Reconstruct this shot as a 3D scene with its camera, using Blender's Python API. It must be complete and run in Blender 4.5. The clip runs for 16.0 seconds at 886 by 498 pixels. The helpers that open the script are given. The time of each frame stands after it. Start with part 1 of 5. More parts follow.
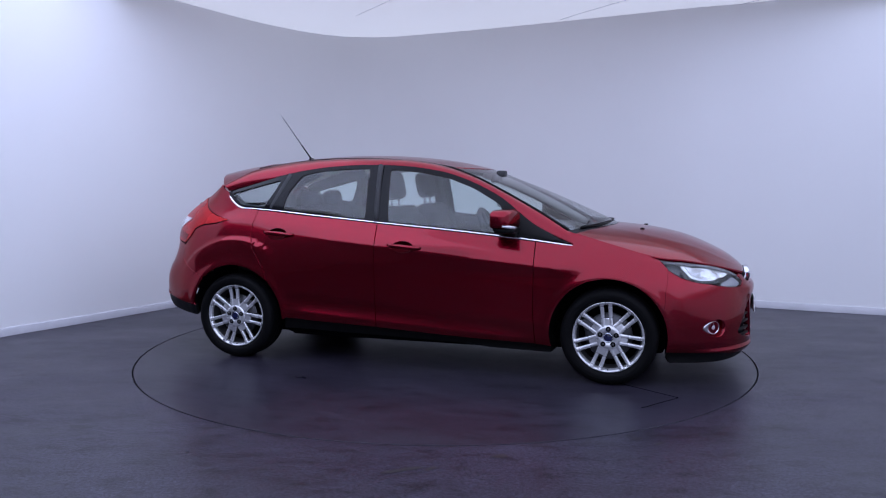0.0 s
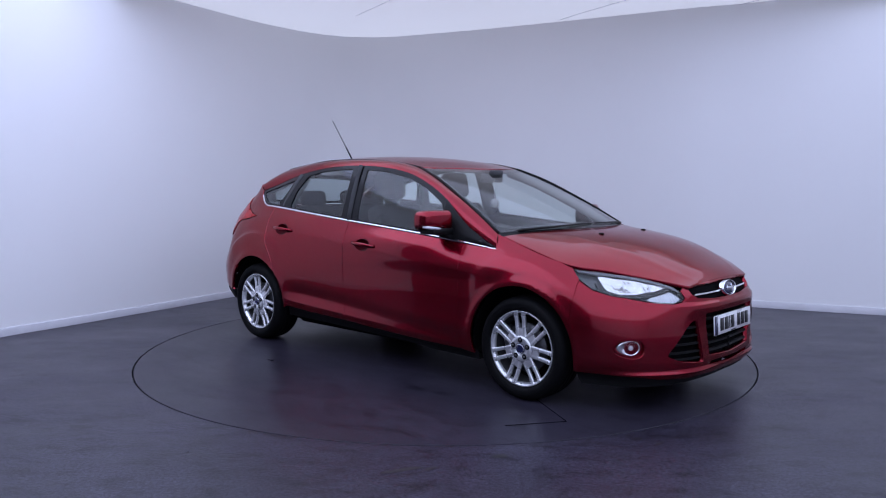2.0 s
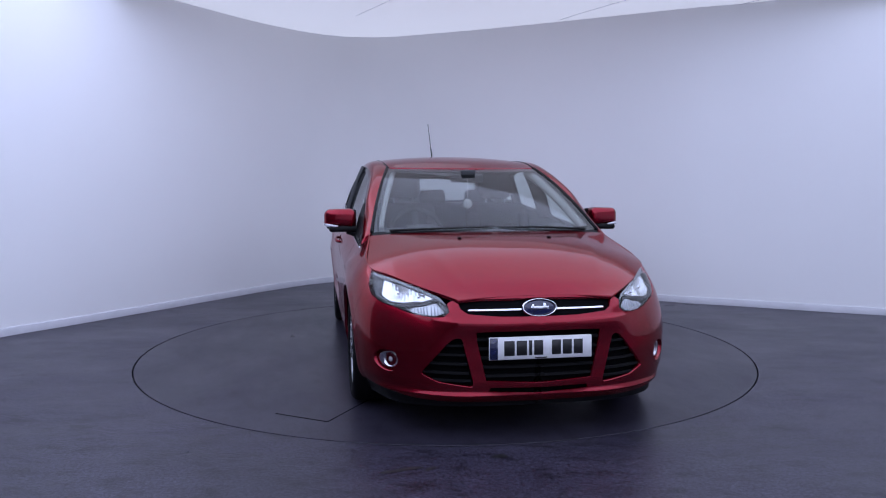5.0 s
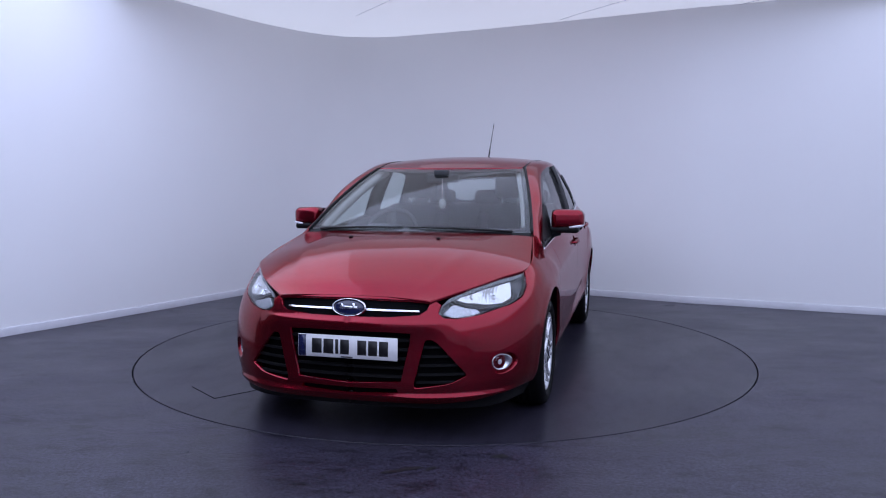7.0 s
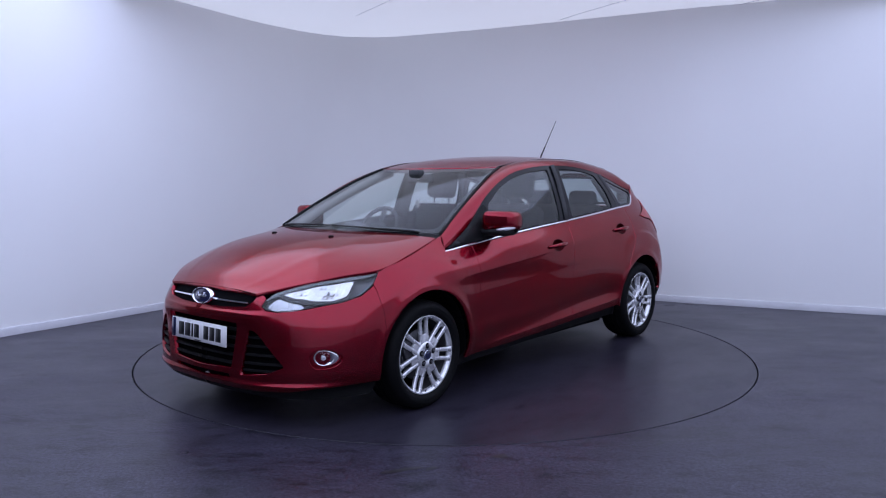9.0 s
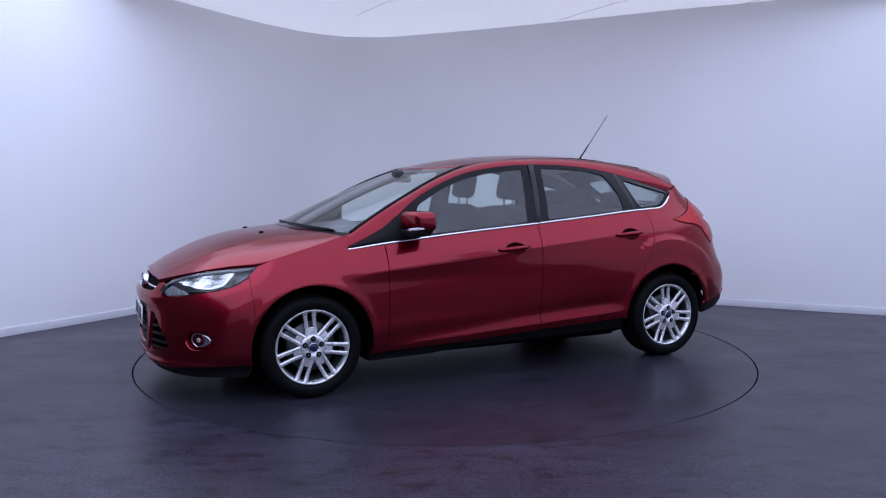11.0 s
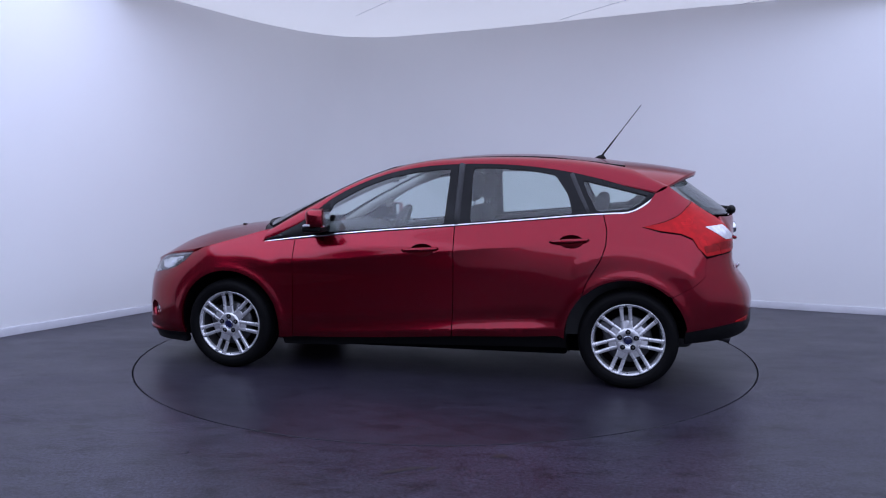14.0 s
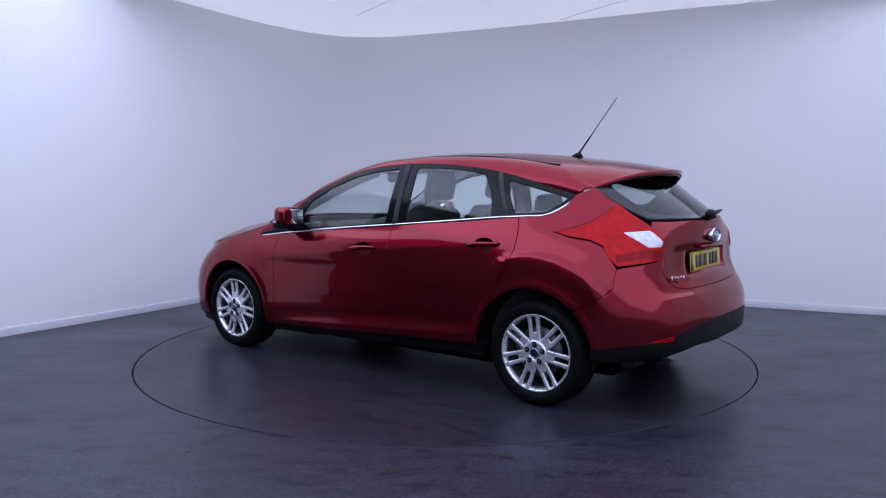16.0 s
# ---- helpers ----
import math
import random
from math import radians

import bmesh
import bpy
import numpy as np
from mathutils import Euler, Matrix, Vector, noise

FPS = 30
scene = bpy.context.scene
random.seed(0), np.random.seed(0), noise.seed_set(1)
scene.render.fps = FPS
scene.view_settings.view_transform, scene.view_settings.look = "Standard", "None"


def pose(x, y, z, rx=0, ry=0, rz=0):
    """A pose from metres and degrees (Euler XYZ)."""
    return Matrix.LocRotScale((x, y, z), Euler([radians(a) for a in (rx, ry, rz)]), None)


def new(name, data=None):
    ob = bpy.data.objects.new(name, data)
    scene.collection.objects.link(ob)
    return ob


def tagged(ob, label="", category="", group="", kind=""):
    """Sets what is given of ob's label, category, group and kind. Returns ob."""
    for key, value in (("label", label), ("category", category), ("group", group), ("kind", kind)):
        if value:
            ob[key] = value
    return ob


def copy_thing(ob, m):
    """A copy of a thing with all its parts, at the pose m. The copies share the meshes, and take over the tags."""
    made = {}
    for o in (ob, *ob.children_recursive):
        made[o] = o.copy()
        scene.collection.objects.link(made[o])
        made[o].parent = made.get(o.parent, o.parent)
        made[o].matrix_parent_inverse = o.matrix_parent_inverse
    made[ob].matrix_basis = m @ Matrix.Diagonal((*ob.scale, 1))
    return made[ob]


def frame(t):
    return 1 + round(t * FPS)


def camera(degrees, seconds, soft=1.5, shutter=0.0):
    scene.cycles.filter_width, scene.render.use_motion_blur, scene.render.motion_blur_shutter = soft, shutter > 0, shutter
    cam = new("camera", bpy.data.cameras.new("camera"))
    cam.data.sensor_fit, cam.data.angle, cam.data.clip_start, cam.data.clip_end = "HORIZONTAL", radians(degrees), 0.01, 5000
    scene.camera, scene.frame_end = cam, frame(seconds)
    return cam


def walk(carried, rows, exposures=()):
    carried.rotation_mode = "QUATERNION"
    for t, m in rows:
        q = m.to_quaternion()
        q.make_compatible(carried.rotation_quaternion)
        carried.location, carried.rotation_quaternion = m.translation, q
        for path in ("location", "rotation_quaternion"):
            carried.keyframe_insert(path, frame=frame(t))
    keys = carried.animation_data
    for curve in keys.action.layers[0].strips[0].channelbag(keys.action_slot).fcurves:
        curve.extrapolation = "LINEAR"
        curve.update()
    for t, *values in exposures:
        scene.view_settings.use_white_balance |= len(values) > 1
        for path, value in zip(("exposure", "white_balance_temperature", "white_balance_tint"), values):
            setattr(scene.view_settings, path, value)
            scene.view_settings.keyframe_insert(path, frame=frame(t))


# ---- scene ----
cam = camera(59.56, 16.0, soft=1.1)
EYE = (0.0, -5.864, 1.273)
walk(cam, [(0, pose(*EYE, 84.95, 0, 0.143)), (16, pose(*EYE, 84.95, 0, 0.143))])

# ---- light: a closed studio under its bright ceiling, with added fill lights ----
world = bpy.data.worlds.new("world")
scene.world = world
world.use_nodes = True
world.node_tree.nodes["Background"].inputs[0].default_value = (0.5, 0.55, 0.7, 1)
world.node_tree.nodes["Background"].inputs[1].default_value = 0.02
scene.view_settings.exposure = 0.0
ROOM_H = 3.03


def ceiling_fill(x, y, sx, sy, watts):
    lamp = bpy.data.lights.new("ceiling_fill", "AREA")
    lamp.shape, lamp.size, lamp.size_y, lamp.energy, lamp.color = "RECTANGLE", sx, sy, watts, (0.585, 0.672, 1.0)
    ob = new("ceiling_fill", lamp)
    ob.location = (x, y, 2.94 if sx > 5 else 2.90)
    return ob


# Stands in for the glow of the ceiling out of view.
ceiling_fill(0.9, -4.575, 9.4, 11.85, 415)
# Extra light, added only to brighten the left wall.
ceiling_fill(-2.5, -1.6, 2.6, 5.0, 36)


# ---- materials ----
def nodes_of(name):
    m = bpy.data.materials.new(name)
    m.use_nodes = True
    return m, m.node_tree, m.node_tree.nodes["Principled BSDF"]


def noise_tex(tree, scale, detail=4.0, rough=0.55, space="Object", stretch=None):
    co = tree.nodes.new("ShaderNodeTexCoord")
    tx = tree.nodes.new("ShaderNodeTexNoise")
    tx.inputs["Scale"].default_value, tx.inputs["Detail"].default_value, tx.inputs["Roughness"].default_value = scale, detail, rough
    if stretch:
        mp = tree.nodes.new("ShaderNodeMapping")
        mp.inputs["Scale"].default_value = stretch
        tree.links.new(co.outputs[space], mp.inputs["Vector"])
        tree.links.new(mp.outputs["Vector"], tx.inputs["Vector"])
    else:
        tree.links.new(co.outputs[space], tx.inputs["Vector"])
    return tx.outputs["Fac"]


def ramp(tree, fac, stops):
    r = tree.nodes.new("ShaderNodeValToRGB")
    while len(r.color_ramp.elements) < len(stops):
        r.color_ramp.elements.new(0.5)
    for e, (p, c) in zip(r.color_ramp.elements, stops):
        e.position, e.color = p, (*c, 1) if len(c) == 3 else c
    tree.links.new(fac, r.inputs["Fac"])
    return r.outputs["Color"]


def bump(tree, bsdf, height, strength, distance):
    b = tree.nodes.new("ShaderNodeBump")
    b.inputs["Strength"].default_value, b.inputs["Distance"].default_value = strength, distance
    tree.links.new(height, b.inputs["Height"])
    tree.links.new(b.outputs["Normal"], bsdf.inputs["Normal"])


def mix_rgb(tree, a, b, fac):
    m = tree.nodes.new("ShaderNodeMix")
    m.data_type, m.blend_type = "RGBA", "MULTIPLY"
    m.inputs["Factor"].default_value = fac
    tree.links.new(a, m.inputs["A"])
    tree.links.new(b, m.inputs["B"])
    return m.outputs["Result"]


def surface(name, color, rough=0.5, metal=0.0, coat=0.0, vary=0.12, scale=30.0, relief=0.0, rough_vary=0.06, ior=1.5):
    """A plain surface with fine grain and larger cloudy wear."""
    m, tree, b = nodes_of(name)
    f = noise_tex(tree, scale)
    g = noise_tex(tree, scale * 0.11, 3.0)
    lo = tuple(c * (1 - vary) for c in color)
    hi = tuple(min(1, c * (1 + vary)) for c in color)
    fine = ramp(tree, f, [(0.3, lo), (0.7, hi)])
    cloud = ramp(tree, g, [(0.3, (1 - vary,) * 3), (0.7, (1, 1, 1))])
    tree.links.new(mix_rgb(tree, fine, cloud, 1.0), b.inputs["Base Color"])
    r = ramp(tree, g, [(0.3, (max(0.02, rough - rough_vary),) * 3), (0.7, (rough + rough_vary,) * 3)])
    tree.links.new(r, b.inputs["Roughness"])
    b.inputs["Metallic"].default_value, b.inputs["Coat Weight"].default_value, b.inputs["Coat Roughness"].default_value = metal, coat, 0.03
    b.inputs["IOR"].default_value = ior
    if relief:
        bump(tree, b, f, relief, 0.002)
    return m


def car_paint():
    m, tree, b = nodes_of("red_paint")
    flakes = noise_tex(tree, 900.0, 2.0)
    film = noise_tex(tree, 2.2, 5.0)
    base = ramp(tree, flakes, [(0.35, (0.180, 0.0022, 0.0120)), (0.65, (0.298, 0.0034, 0.0190))])
    dust = ramp(tree, film, [(0.3, (0.93, 0.93, 0.93)), (0.7, (1, 1, 1))])
    tree.links.new(mix_rgb(tree, base, dust, 1.0), b.inputs["Base Color"])
    b.inputs["Metallic"].default_value, b.inputs["Roughness"].default_value = 0.90, 0.25
    b.inputs["Specular Tint"].default_value = (0.55, 0.16, 0.22, 1)
    b.inputs["Specular IOR Level"].default_value = 0.3
    b.inputs["Coat Weight"].default_value, b.inputs["Coat Roughness"].default_value = 0.65, 0.012
    return m


def clear_glass(name, tint, head_on, gloss=0.0):
    """A thin pane: light passes, tinted, and the surface mirrors more at a slant, alike from both sides."""
    m, tree, b = nodes_of(name)
    tree.nodes.remove(b)
    out = tree.nodes["Material Output"]
    tr, gl, mx, lw = (tree.nodes.new("ShaderNode" + n) for n in ("BsdfTransparent", "BsdfGlossy", "MixShader", "LayerWeight"))
    tr.inputs["Color"].default_value = (*tint, 1)
    gl.inputs["Roughness"].default_value = gloss
    lw.inputs["Blend"].default_value = 0.5
    power, scale = tree.nodes.new("ShaderNodeMath"), tree.nodes.new("ShaderNodeMath")
    power.operation, scale.operation = "POWER", "MULTIPLY_ADD"
    power.inputs[1].default_value, scale.inputs[1].default_value, scale.inputs[2].default_value = 5.0, 1 - head_on, head_on
    tree.links.new(lw.outputs["Facing"], power.inputs[0])
    tree.links.new(power.outputs[0], scale.inputs[0])
    tree.links.new(scale.outputs[0], mx.inputs[0])
    tree.links.new(tr.outputs[0], mx.inputs[1])
    tree.links.new(gl.outputs[0], mx.inputs[2])
    tree.links.new(mx.outputs[0], out.inputs["Surface"])
    return m


def floor_paint(name, dark, speckle, blotch=0.8):
    m, tree, b = nodes_of(name)
    big = noise_tex(tree, 0.8, 6.0, 0.6)
    streak = noise_tex(tree, 1.0, 5.0, 0.6, stretch=(1.0, 1.8, 1))
    grit = noise_tex(tree, 60.0, 6.0, 0.8)
    chips = noise_tex(tree, 150.0, 2.0, 0.5)
    stain = noise_tex(tree, 5.5, 7.0, 0.7, stretch=(1, 1.8, 1))
    wear = noise_tex(tree, 3.4, 9.0, 0.72, stretch=(1, 2.2, 1))
    c1 = ramp(tree, big, [(0.3, (0.80 * dark, 0.74 * dark, 1.10 * dark)), (0.52, (dark, 0.91 * dark, 1.38 * dark)), (0.7, (1.25 * dark, 1.14 * dark, 1.70 * dark))])
    c2 = ramp(tree, streak, [(0.3, (0.6, 0.6, 0.62)), (0.62, (1, 1, 1))])
    c3 = ramp(tree, grit, [(0.40, (0.10, 0.10, 0.11)), (0.50, (0.62, 0.62, 0.63)), (0.60, (1.0, 1.0, 1.0))])
    c4 = ramp(tree, wear, [(0.36, (0.22, 0.22, 0.23)), (0.45, (1, 1, 1))])
    c5 = ramp(tree, chips, [(0.56, (0.46, 0.45, 0.47)), (0.64, (0.66, 0.66, 0.70)), (0.70, (1, 1, 1))])
    c6 = ramp(tree, stain, [(0.38, (0.12, 0.11, 0.12)), (0.45, (0.72, 0.68, 0.68)), (0.60, (1, 1, 1))])
    bright = mix_rgb(tree, mix_rgb(tree, mix_rgb(tree, c1, c2, blotch), c3, speckle), c4, blotch * 0.9)
    tree.links.new(mix_rgb(tree, mix_rgb(tree, bright, c5, speckle * 0.8), c6, blotch), b.inputs["Base Color"])
    tree.links.new(ramp(tree, streak, [(0.3, (0.27,) * 3), (0.7, (0.40,) * 3)]), b.inputs["Roughness"])
    b.inputs["IOR"].default_value = 1.31
    bump(tree, b, grit, 0.35 * speckle, 0.003)
    return m


def wall_fabric():
    m, tree, b = nodes_of("wall_paint")
    weave = noise_tex(tree, 240.0, 2.0)
    cloud = noise_tex(tree, 0.7, 3.0)
    c = ramp(tree, cloud, [(0.3, (0.87, 0.87, 0.885)), (0.7, (0.90, 0.90, 0.91))])
    w = ramp(tree, weave, [(0.3, (0.95,) * 3), (0.7, (1,) * 3)])
    tree.links.new(mix_rgb(tree, c, w, 1.0), b.inputs["Base Color"])
    b.inputs["Roughness"].default_value = 0.75
    bump(tree, b, weave, 0.1, 0.001)
    return m


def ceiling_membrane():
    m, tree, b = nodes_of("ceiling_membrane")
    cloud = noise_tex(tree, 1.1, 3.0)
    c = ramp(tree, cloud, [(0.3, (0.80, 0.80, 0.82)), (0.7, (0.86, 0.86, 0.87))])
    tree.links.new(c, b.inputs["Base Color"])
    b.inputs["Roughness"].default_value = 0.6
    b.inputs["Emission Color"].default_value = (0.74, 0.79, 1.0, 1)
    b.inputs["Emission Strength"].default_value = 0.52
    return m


PAINT = car_paint()
GLASS = clear_glass("window_glass", (0.82, 0.91, 0.89), 0.085)
REAR_GLASS = clear_glass("rear_glass", (0.48, 0.53, 0.53), 0.06)
SCREEN_GLASS = clear_glass("screen_glass", (0.86, 0.91, 0.90), 0.05)
LENS = clear_glass("lens_glass", (0.95, 0.97, 0.98), 0.04)
BLACK = surface("black_plastic", (0.006, 0.006, 0.007), 0.5, relief=0.15, scale=200, ior=1.25)
GLOSS = surface("gloss_black", (0.006, 0.006, 0.008), 0.12, scale=60, ior=1.28)
DARK = surface("dark_cavity", (0.004, 0.004, 0.005), 0.9, ior=1.12)
CHROME = surface("chrome", (0.82, 0.83, 0.86), 0.10, 1.0, vary=0.04, rough_vary=0.03)
ALLOY = surface("alloy_paint", (0.80, 0.81, 0.84), 0.28, 0.7, coat=0.5, vary=0.06)
RUBBER = surface("tyre_rubber", (0.005, 0.005, 0.006), 0.6, relief=0.3, scale=90, ior=1.18)
STEEL = surface("brake_steel", (0.10, 0.10, 0.11), 0.45, 0.9, scale=50)
CLOTH = surface("seat_cloth", (0.020, 0.020, 0.023), 0.9, relief=0.4, scale=300)
TRIM = surface("interior_plastic", (0.040, 0.041, 0.045), 0.7, relief=0.2, scale=150)
LINING = surface("roof_lining", (0.35, 0.35, 0.34), 0.9, relief=0.2, scale=200)
TAIL = surface("red_lens", (0.46, 0.004, 0.008), 0.24, 0.5, vary=0.22, scale=26, ior=1.4)
TAIL_DEEP = surface("deep_red_lens", (0.24, 0.002, 0.004), 0.24, 0.5, vary=0.22, scale=26, ior=1.4)
CLEAR = surface("pale_lens", (0.74, 0.74, 0.80), 0.2, 0.3, coat=0.6, vary=0.2, scale=40)
WHITE = surface("white_plate", (0.78, 0.78, 0.80), 0.3, vary=0.03)
YELLOW = surface("yellow_plate", (0.75, 0.53, 0.02), 0.3, vary=0.03)
INK = surface("black_print", (0.01, 0.01, 0.012), 0.4)
BLUE = surface("blue_enamel", (0.008, 0.012, 0.06), 0.15, coat=0.8)
LAMP_IN = surface("lamp_housing", (0.09, 0.093, 0.10), 0.30, 0.3)
BOWL = surface("reflector_foil", (0.80, 0.80, 0.82), 0.22, 0.80, vary=0.08, scale=35)
TURN_BOWL = surface("turn_bowl_foil", (0.50, 0.51, 0.54), 0.28, 0.9, vary=0.10, scale=35)
# Grey with the wheel barrels' shade put in; also the silencer's own colour.
BARREL = surface("barrel_shade_and_silencer", (0.07, 0.07, 0.075), 0.5, 0.3)
TRIM_GREY = surface("lamp_trim", (0.13, 0.135, 0.15), 0.3, coat=0.8)
# Darker copy of the body red, with the handle hollows' shade put in.
HOLLOW_SHADE = surface("hollow_shade_paint", (0.055, 0.0012, 0.004), 0.5, 0.8, ior=1.2)
FLOOR = floor_paint("floor_paint", 0.110, 1.0, 0.7)
TABLE = floor_paint("turntable_paint", 0.046, 0.5, 0.5)
WALL = wall_fabric()
BACK_WALL = surface("back_wall_paint", (0.88, 0.88, 0.90), 0.8, vary=0.03, scale=8)
# For the added west wall: dark, so that the car's sides mirror it.
DARK_WALL = surface("unseen_dark_wall", (0.07, 0.07, 0.08), 0.8, vary=0.1, scale=8)
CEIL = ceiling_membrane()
SKIRT = surface("skirting_paint", (0.60, 0.60, 0.64), 0.45, vary=0.04, scale=12)
SMUDGE = surface("dark_smudge", (0.016, 0.015, 0.018), 0.4, vary=0.4, scale=60)
PALE = surface("pale_scuff", (0.32, 0.31, 0.33), 0.6, vary=0.3, scale=40)


# ---- mesh helpers ----
def part(name, bm, material, parent=None, label="", smooth=True):
    me = bpy.data.meshes.new(name)
    bm.normal_update()
    bm.to_mesh(me)
    bm.free()
    if smooth:
        me.polygons.foreach_set("use_smooth", [True] * len(me.polygons))
    me.materials.append(material)
    ob = new(name, me)
    if parent is not None:
        ob.parent = parent
    if label:
        ob["label"] = label
    return ob


def cubic(keys):
    """A smooth curve through keys (t, a, b, ...): a function of an array of t."""
    k = np.array(keys, float)
    t, v = k[:, 0], k[:, 1:]
    d = np.diff(v, axis=0) / np.diff(t)[:, None]
    tan = np.empty_like(v)
    h = np.diff(t)[:, None]
    tan[1:-1] = (d[:-1] * h[1:] + d[1:] * h[:-1]) / (h[1:] + h[:-1])
    tan[0], tan[-1] = d[0], d[-1]

    def f(s):
        s = np.clip(np.asarray(s, float), t[0], t[-1])
        i = np.clip(np.searchsorted(t, s, "right") - 1, 0, len(t) - 2)
        w = (t[i + 1] - t[i])[:, None]
        q = ((s - t[i]) / (t[i + 1] - t[i]))[:, None]
        return ((2 * q**3 - 3 * q**2 + 1) * v[i] + (q**3 - 2 * q**2 + q) * w * tan[i]
                + (3 * q**2 - 2 * q**3) * v[i + 1] + (q**3 - q**2) * w * tan[i + 1])
    return f


def inside(p, poly):
    x, y = p[:, 0][:, None], p[:, 1][:, None]
    a = np.asarray(poly)
    b = np.roll(a, -1, 0)
    c = (a[:, 1] > y) != (b[:, 1] > y)
    with np.errstate(divide="ignore", invalid="ignore"):
        xx = (b[:, 0] - a[:, 0]) * (y - a[:, 1]) / (b[:, 1] - a[:, 1]) + a[:, 0]
    return (c & (x < xx)).sum(1) % 2 == 1


def finer(poly, step, closed=True):
    out = []
    n = len(poly)
    for i in range(n if closed else n - 1):
        a, b = np.array(poly[i], float), np.array(poly[(i + 1) % n], float)
        k = max(1, int(np.ceil(np.hypot(*(b - a)) / step)))
        out += [a + (b - a) * j / k for j in range(k)]
    if not closed:
        out.append(np.array(poly[-1], float))
    return np.array(out)


def rounded(poly, r, n=4):
    """The outline with its corners cut to arcs of about r."""
    out = []
    m = len(poly)
    for i in range(m):
        p, a, b = (np.array(poly[j % m], float) for j in (i, i - 1, i + 1))
        da, db = a - p, b - p
        la, lb = np.hypot(*da), np.hypot(*db)
        k = min(r, la * 0.45, lb * 0.45)
        s, e = p + da / la * k, p + db / lb * k
        for q in np.linspace(0, 1, n):
            out.append(tuple((1 - q) ** 2 * s + 2 * q * (1 - q) * p + q * q * e))
    return out


def panel_data(surf, outline, holes=(), step=0.03, depth=0.012, lift=0.0, creases=()):
    """Vertices, normals and faces of the piece of a surface within an outline, with a rim of that depth."""
    from mathutils.geometry import delaunay_2d_cdt
    loops = [finer(outline, step)] + [finer(h, step) for h in holes]
    lo, hi = loops[0].min(0), loops[0].max(0)
    g = np.stack(np.meshgrid(np.arange(lo[0] + step / 2, hi[0], step), np.arange(lo[1] + step / 2, hi[1], step)), -1).reshape(-1, 2)
    keep = inside(g, loops[0])
    for h in loops[1:]:
        keep &= ~inside(g, h)
    g = g[keep]
    edge = np.concatenate(loops)
    if len(g):
        near = np.sqrt(((g[:, None] - edge[None]) ** 2).sum(2)).min(1)
        g = g[near > 0.45 * step]
    lines = []
    for l in creases:
        l = finer(l, step, False)
        ok = inside(l, loops[0]) & (np.sqrt(((l[:, None] - edge[None]) ** 2).sum(2)).min(1) > 0.3 * step)
        lines.append(l[ok])
    if lines and len(g):
        allc = np.concatenate(lines)
        g = g[np.sqrt(((g[:, None] - allc[None]) ** 2).sum(2)).min(1) > 0.35 * step]
    pts = np.concatenate([edge, g] + lines)
    cons, k = [], 0
    for l in loops:
        cons += [(k + i, k + (i + 1) % len(l)) for i in range(len(l))]
        k += len(l)
    k = len(edge) + len(g)
    for l in lines:
        cons += [(k + i, k + i + 1) for i in range(len(l) - 1) if np.hypot(*(l[i + 1] - l[i])) < 1.6 * step]
        k += len(l)
    res = delaunay_2d_cdt([Vector(p) for p in pts], cons, [], 0, 1e-6)
    p2 = np.array([tuple(v) for v in res[0]])
    tri = np.array([f for f in res[2] if len(f) == 3])
    cen = p2[tri].mean(1)
    ok = inside(cen, loops[0])
    for h in loops[1:]:
        ok &= ~inside(cen, h)
    tri = tri[ok]
    e = 2e-3
    P = surf(p2)
    N = np.cross(surf(p2 + (e, 0)) - surf(p2 - (e, 0)), surf(p2 + (0, e)) - surf(p2 - (0, e)))
    N /= np.linalg.norm(N, axis=1)[:, None] + 1e-12
    if ((P - (0, 0, 0.6)) * N).sum() < 0:
        N = -N
    a, b, c = P[tri[:, 0]], P[tri[:, 1]], P[tri[:, 2]]
    bad = (np.cross(b - a, c - a) * N[tri[:, 0]]).sum(1) < 0
    tri[bad] = tri[bad][:, ::-1]
    P = P + N * lift
    count = {}
    for f in tri:
        for i in range(3):
            count[(f[i], f[(i + 1) % 3])] = 1
    rim = [(i, j) for i, j in count if (j, i) not in count]
    verts, norms, faces = list(P), list(N), [tuple(f) for f in tri]
    if depth:
        for i, j in rim:
            if abs(P[i][1]) < 1e-4 and abs(P[j][1]) < 1e-4:
                continue
            n0 = len(verts)
            side = np.cross(P[j] - P[i], N[i])
            side /= np.linalg.norm(side) + 1e-12
            verts += [P[i], P[j], P[j] - N[j] * depth, P[i] - N[i] * depth]
            norms += [(N[i] + side) / 1.414, (N[j] + side) / 1.414, side, side]
            faces.append((n0 + 1, n0, n0 + 3, n0 + 2))
    return np.array(verts), np.array(norms), faces


def panel(name, surf, outline, material, parent, holes=(), both=False, side=1, label="", **kw):
    """One body panel; side -1 mirrors it across the car, both joins the two halves."""
    V, N, F = panel_data(surf, outline, holes, **kw)
    flipy = np.array((1, -1, 1))
    if both:
        n = len(V)
        F = F + [tuple(i + n for i in f[::-1]) for f in F]
        V, N = np.concatenate([V, V * flipy]), np.concatenate([N, N * flipy])
    elif side < 0:
        V, N, F = V * flipy, N * flipy, [f[::-1] for f in F]
    me = bpy.data.meshes.new(name)
    me.from_pydata(V.tolist(), [], [tuple(int(i) for i in f) for f in F])
    me.polygons.foreach_set("use_smooth", [True] * len(me.polygons))
    me.normals_split_custom_set_from_vertices(N.tolist())
    me.materials.append(material)
    ob = new(name, me)
    if parent is not None:
        ob.parent = parent
    if label:
        ob["label"] = label
    return ob


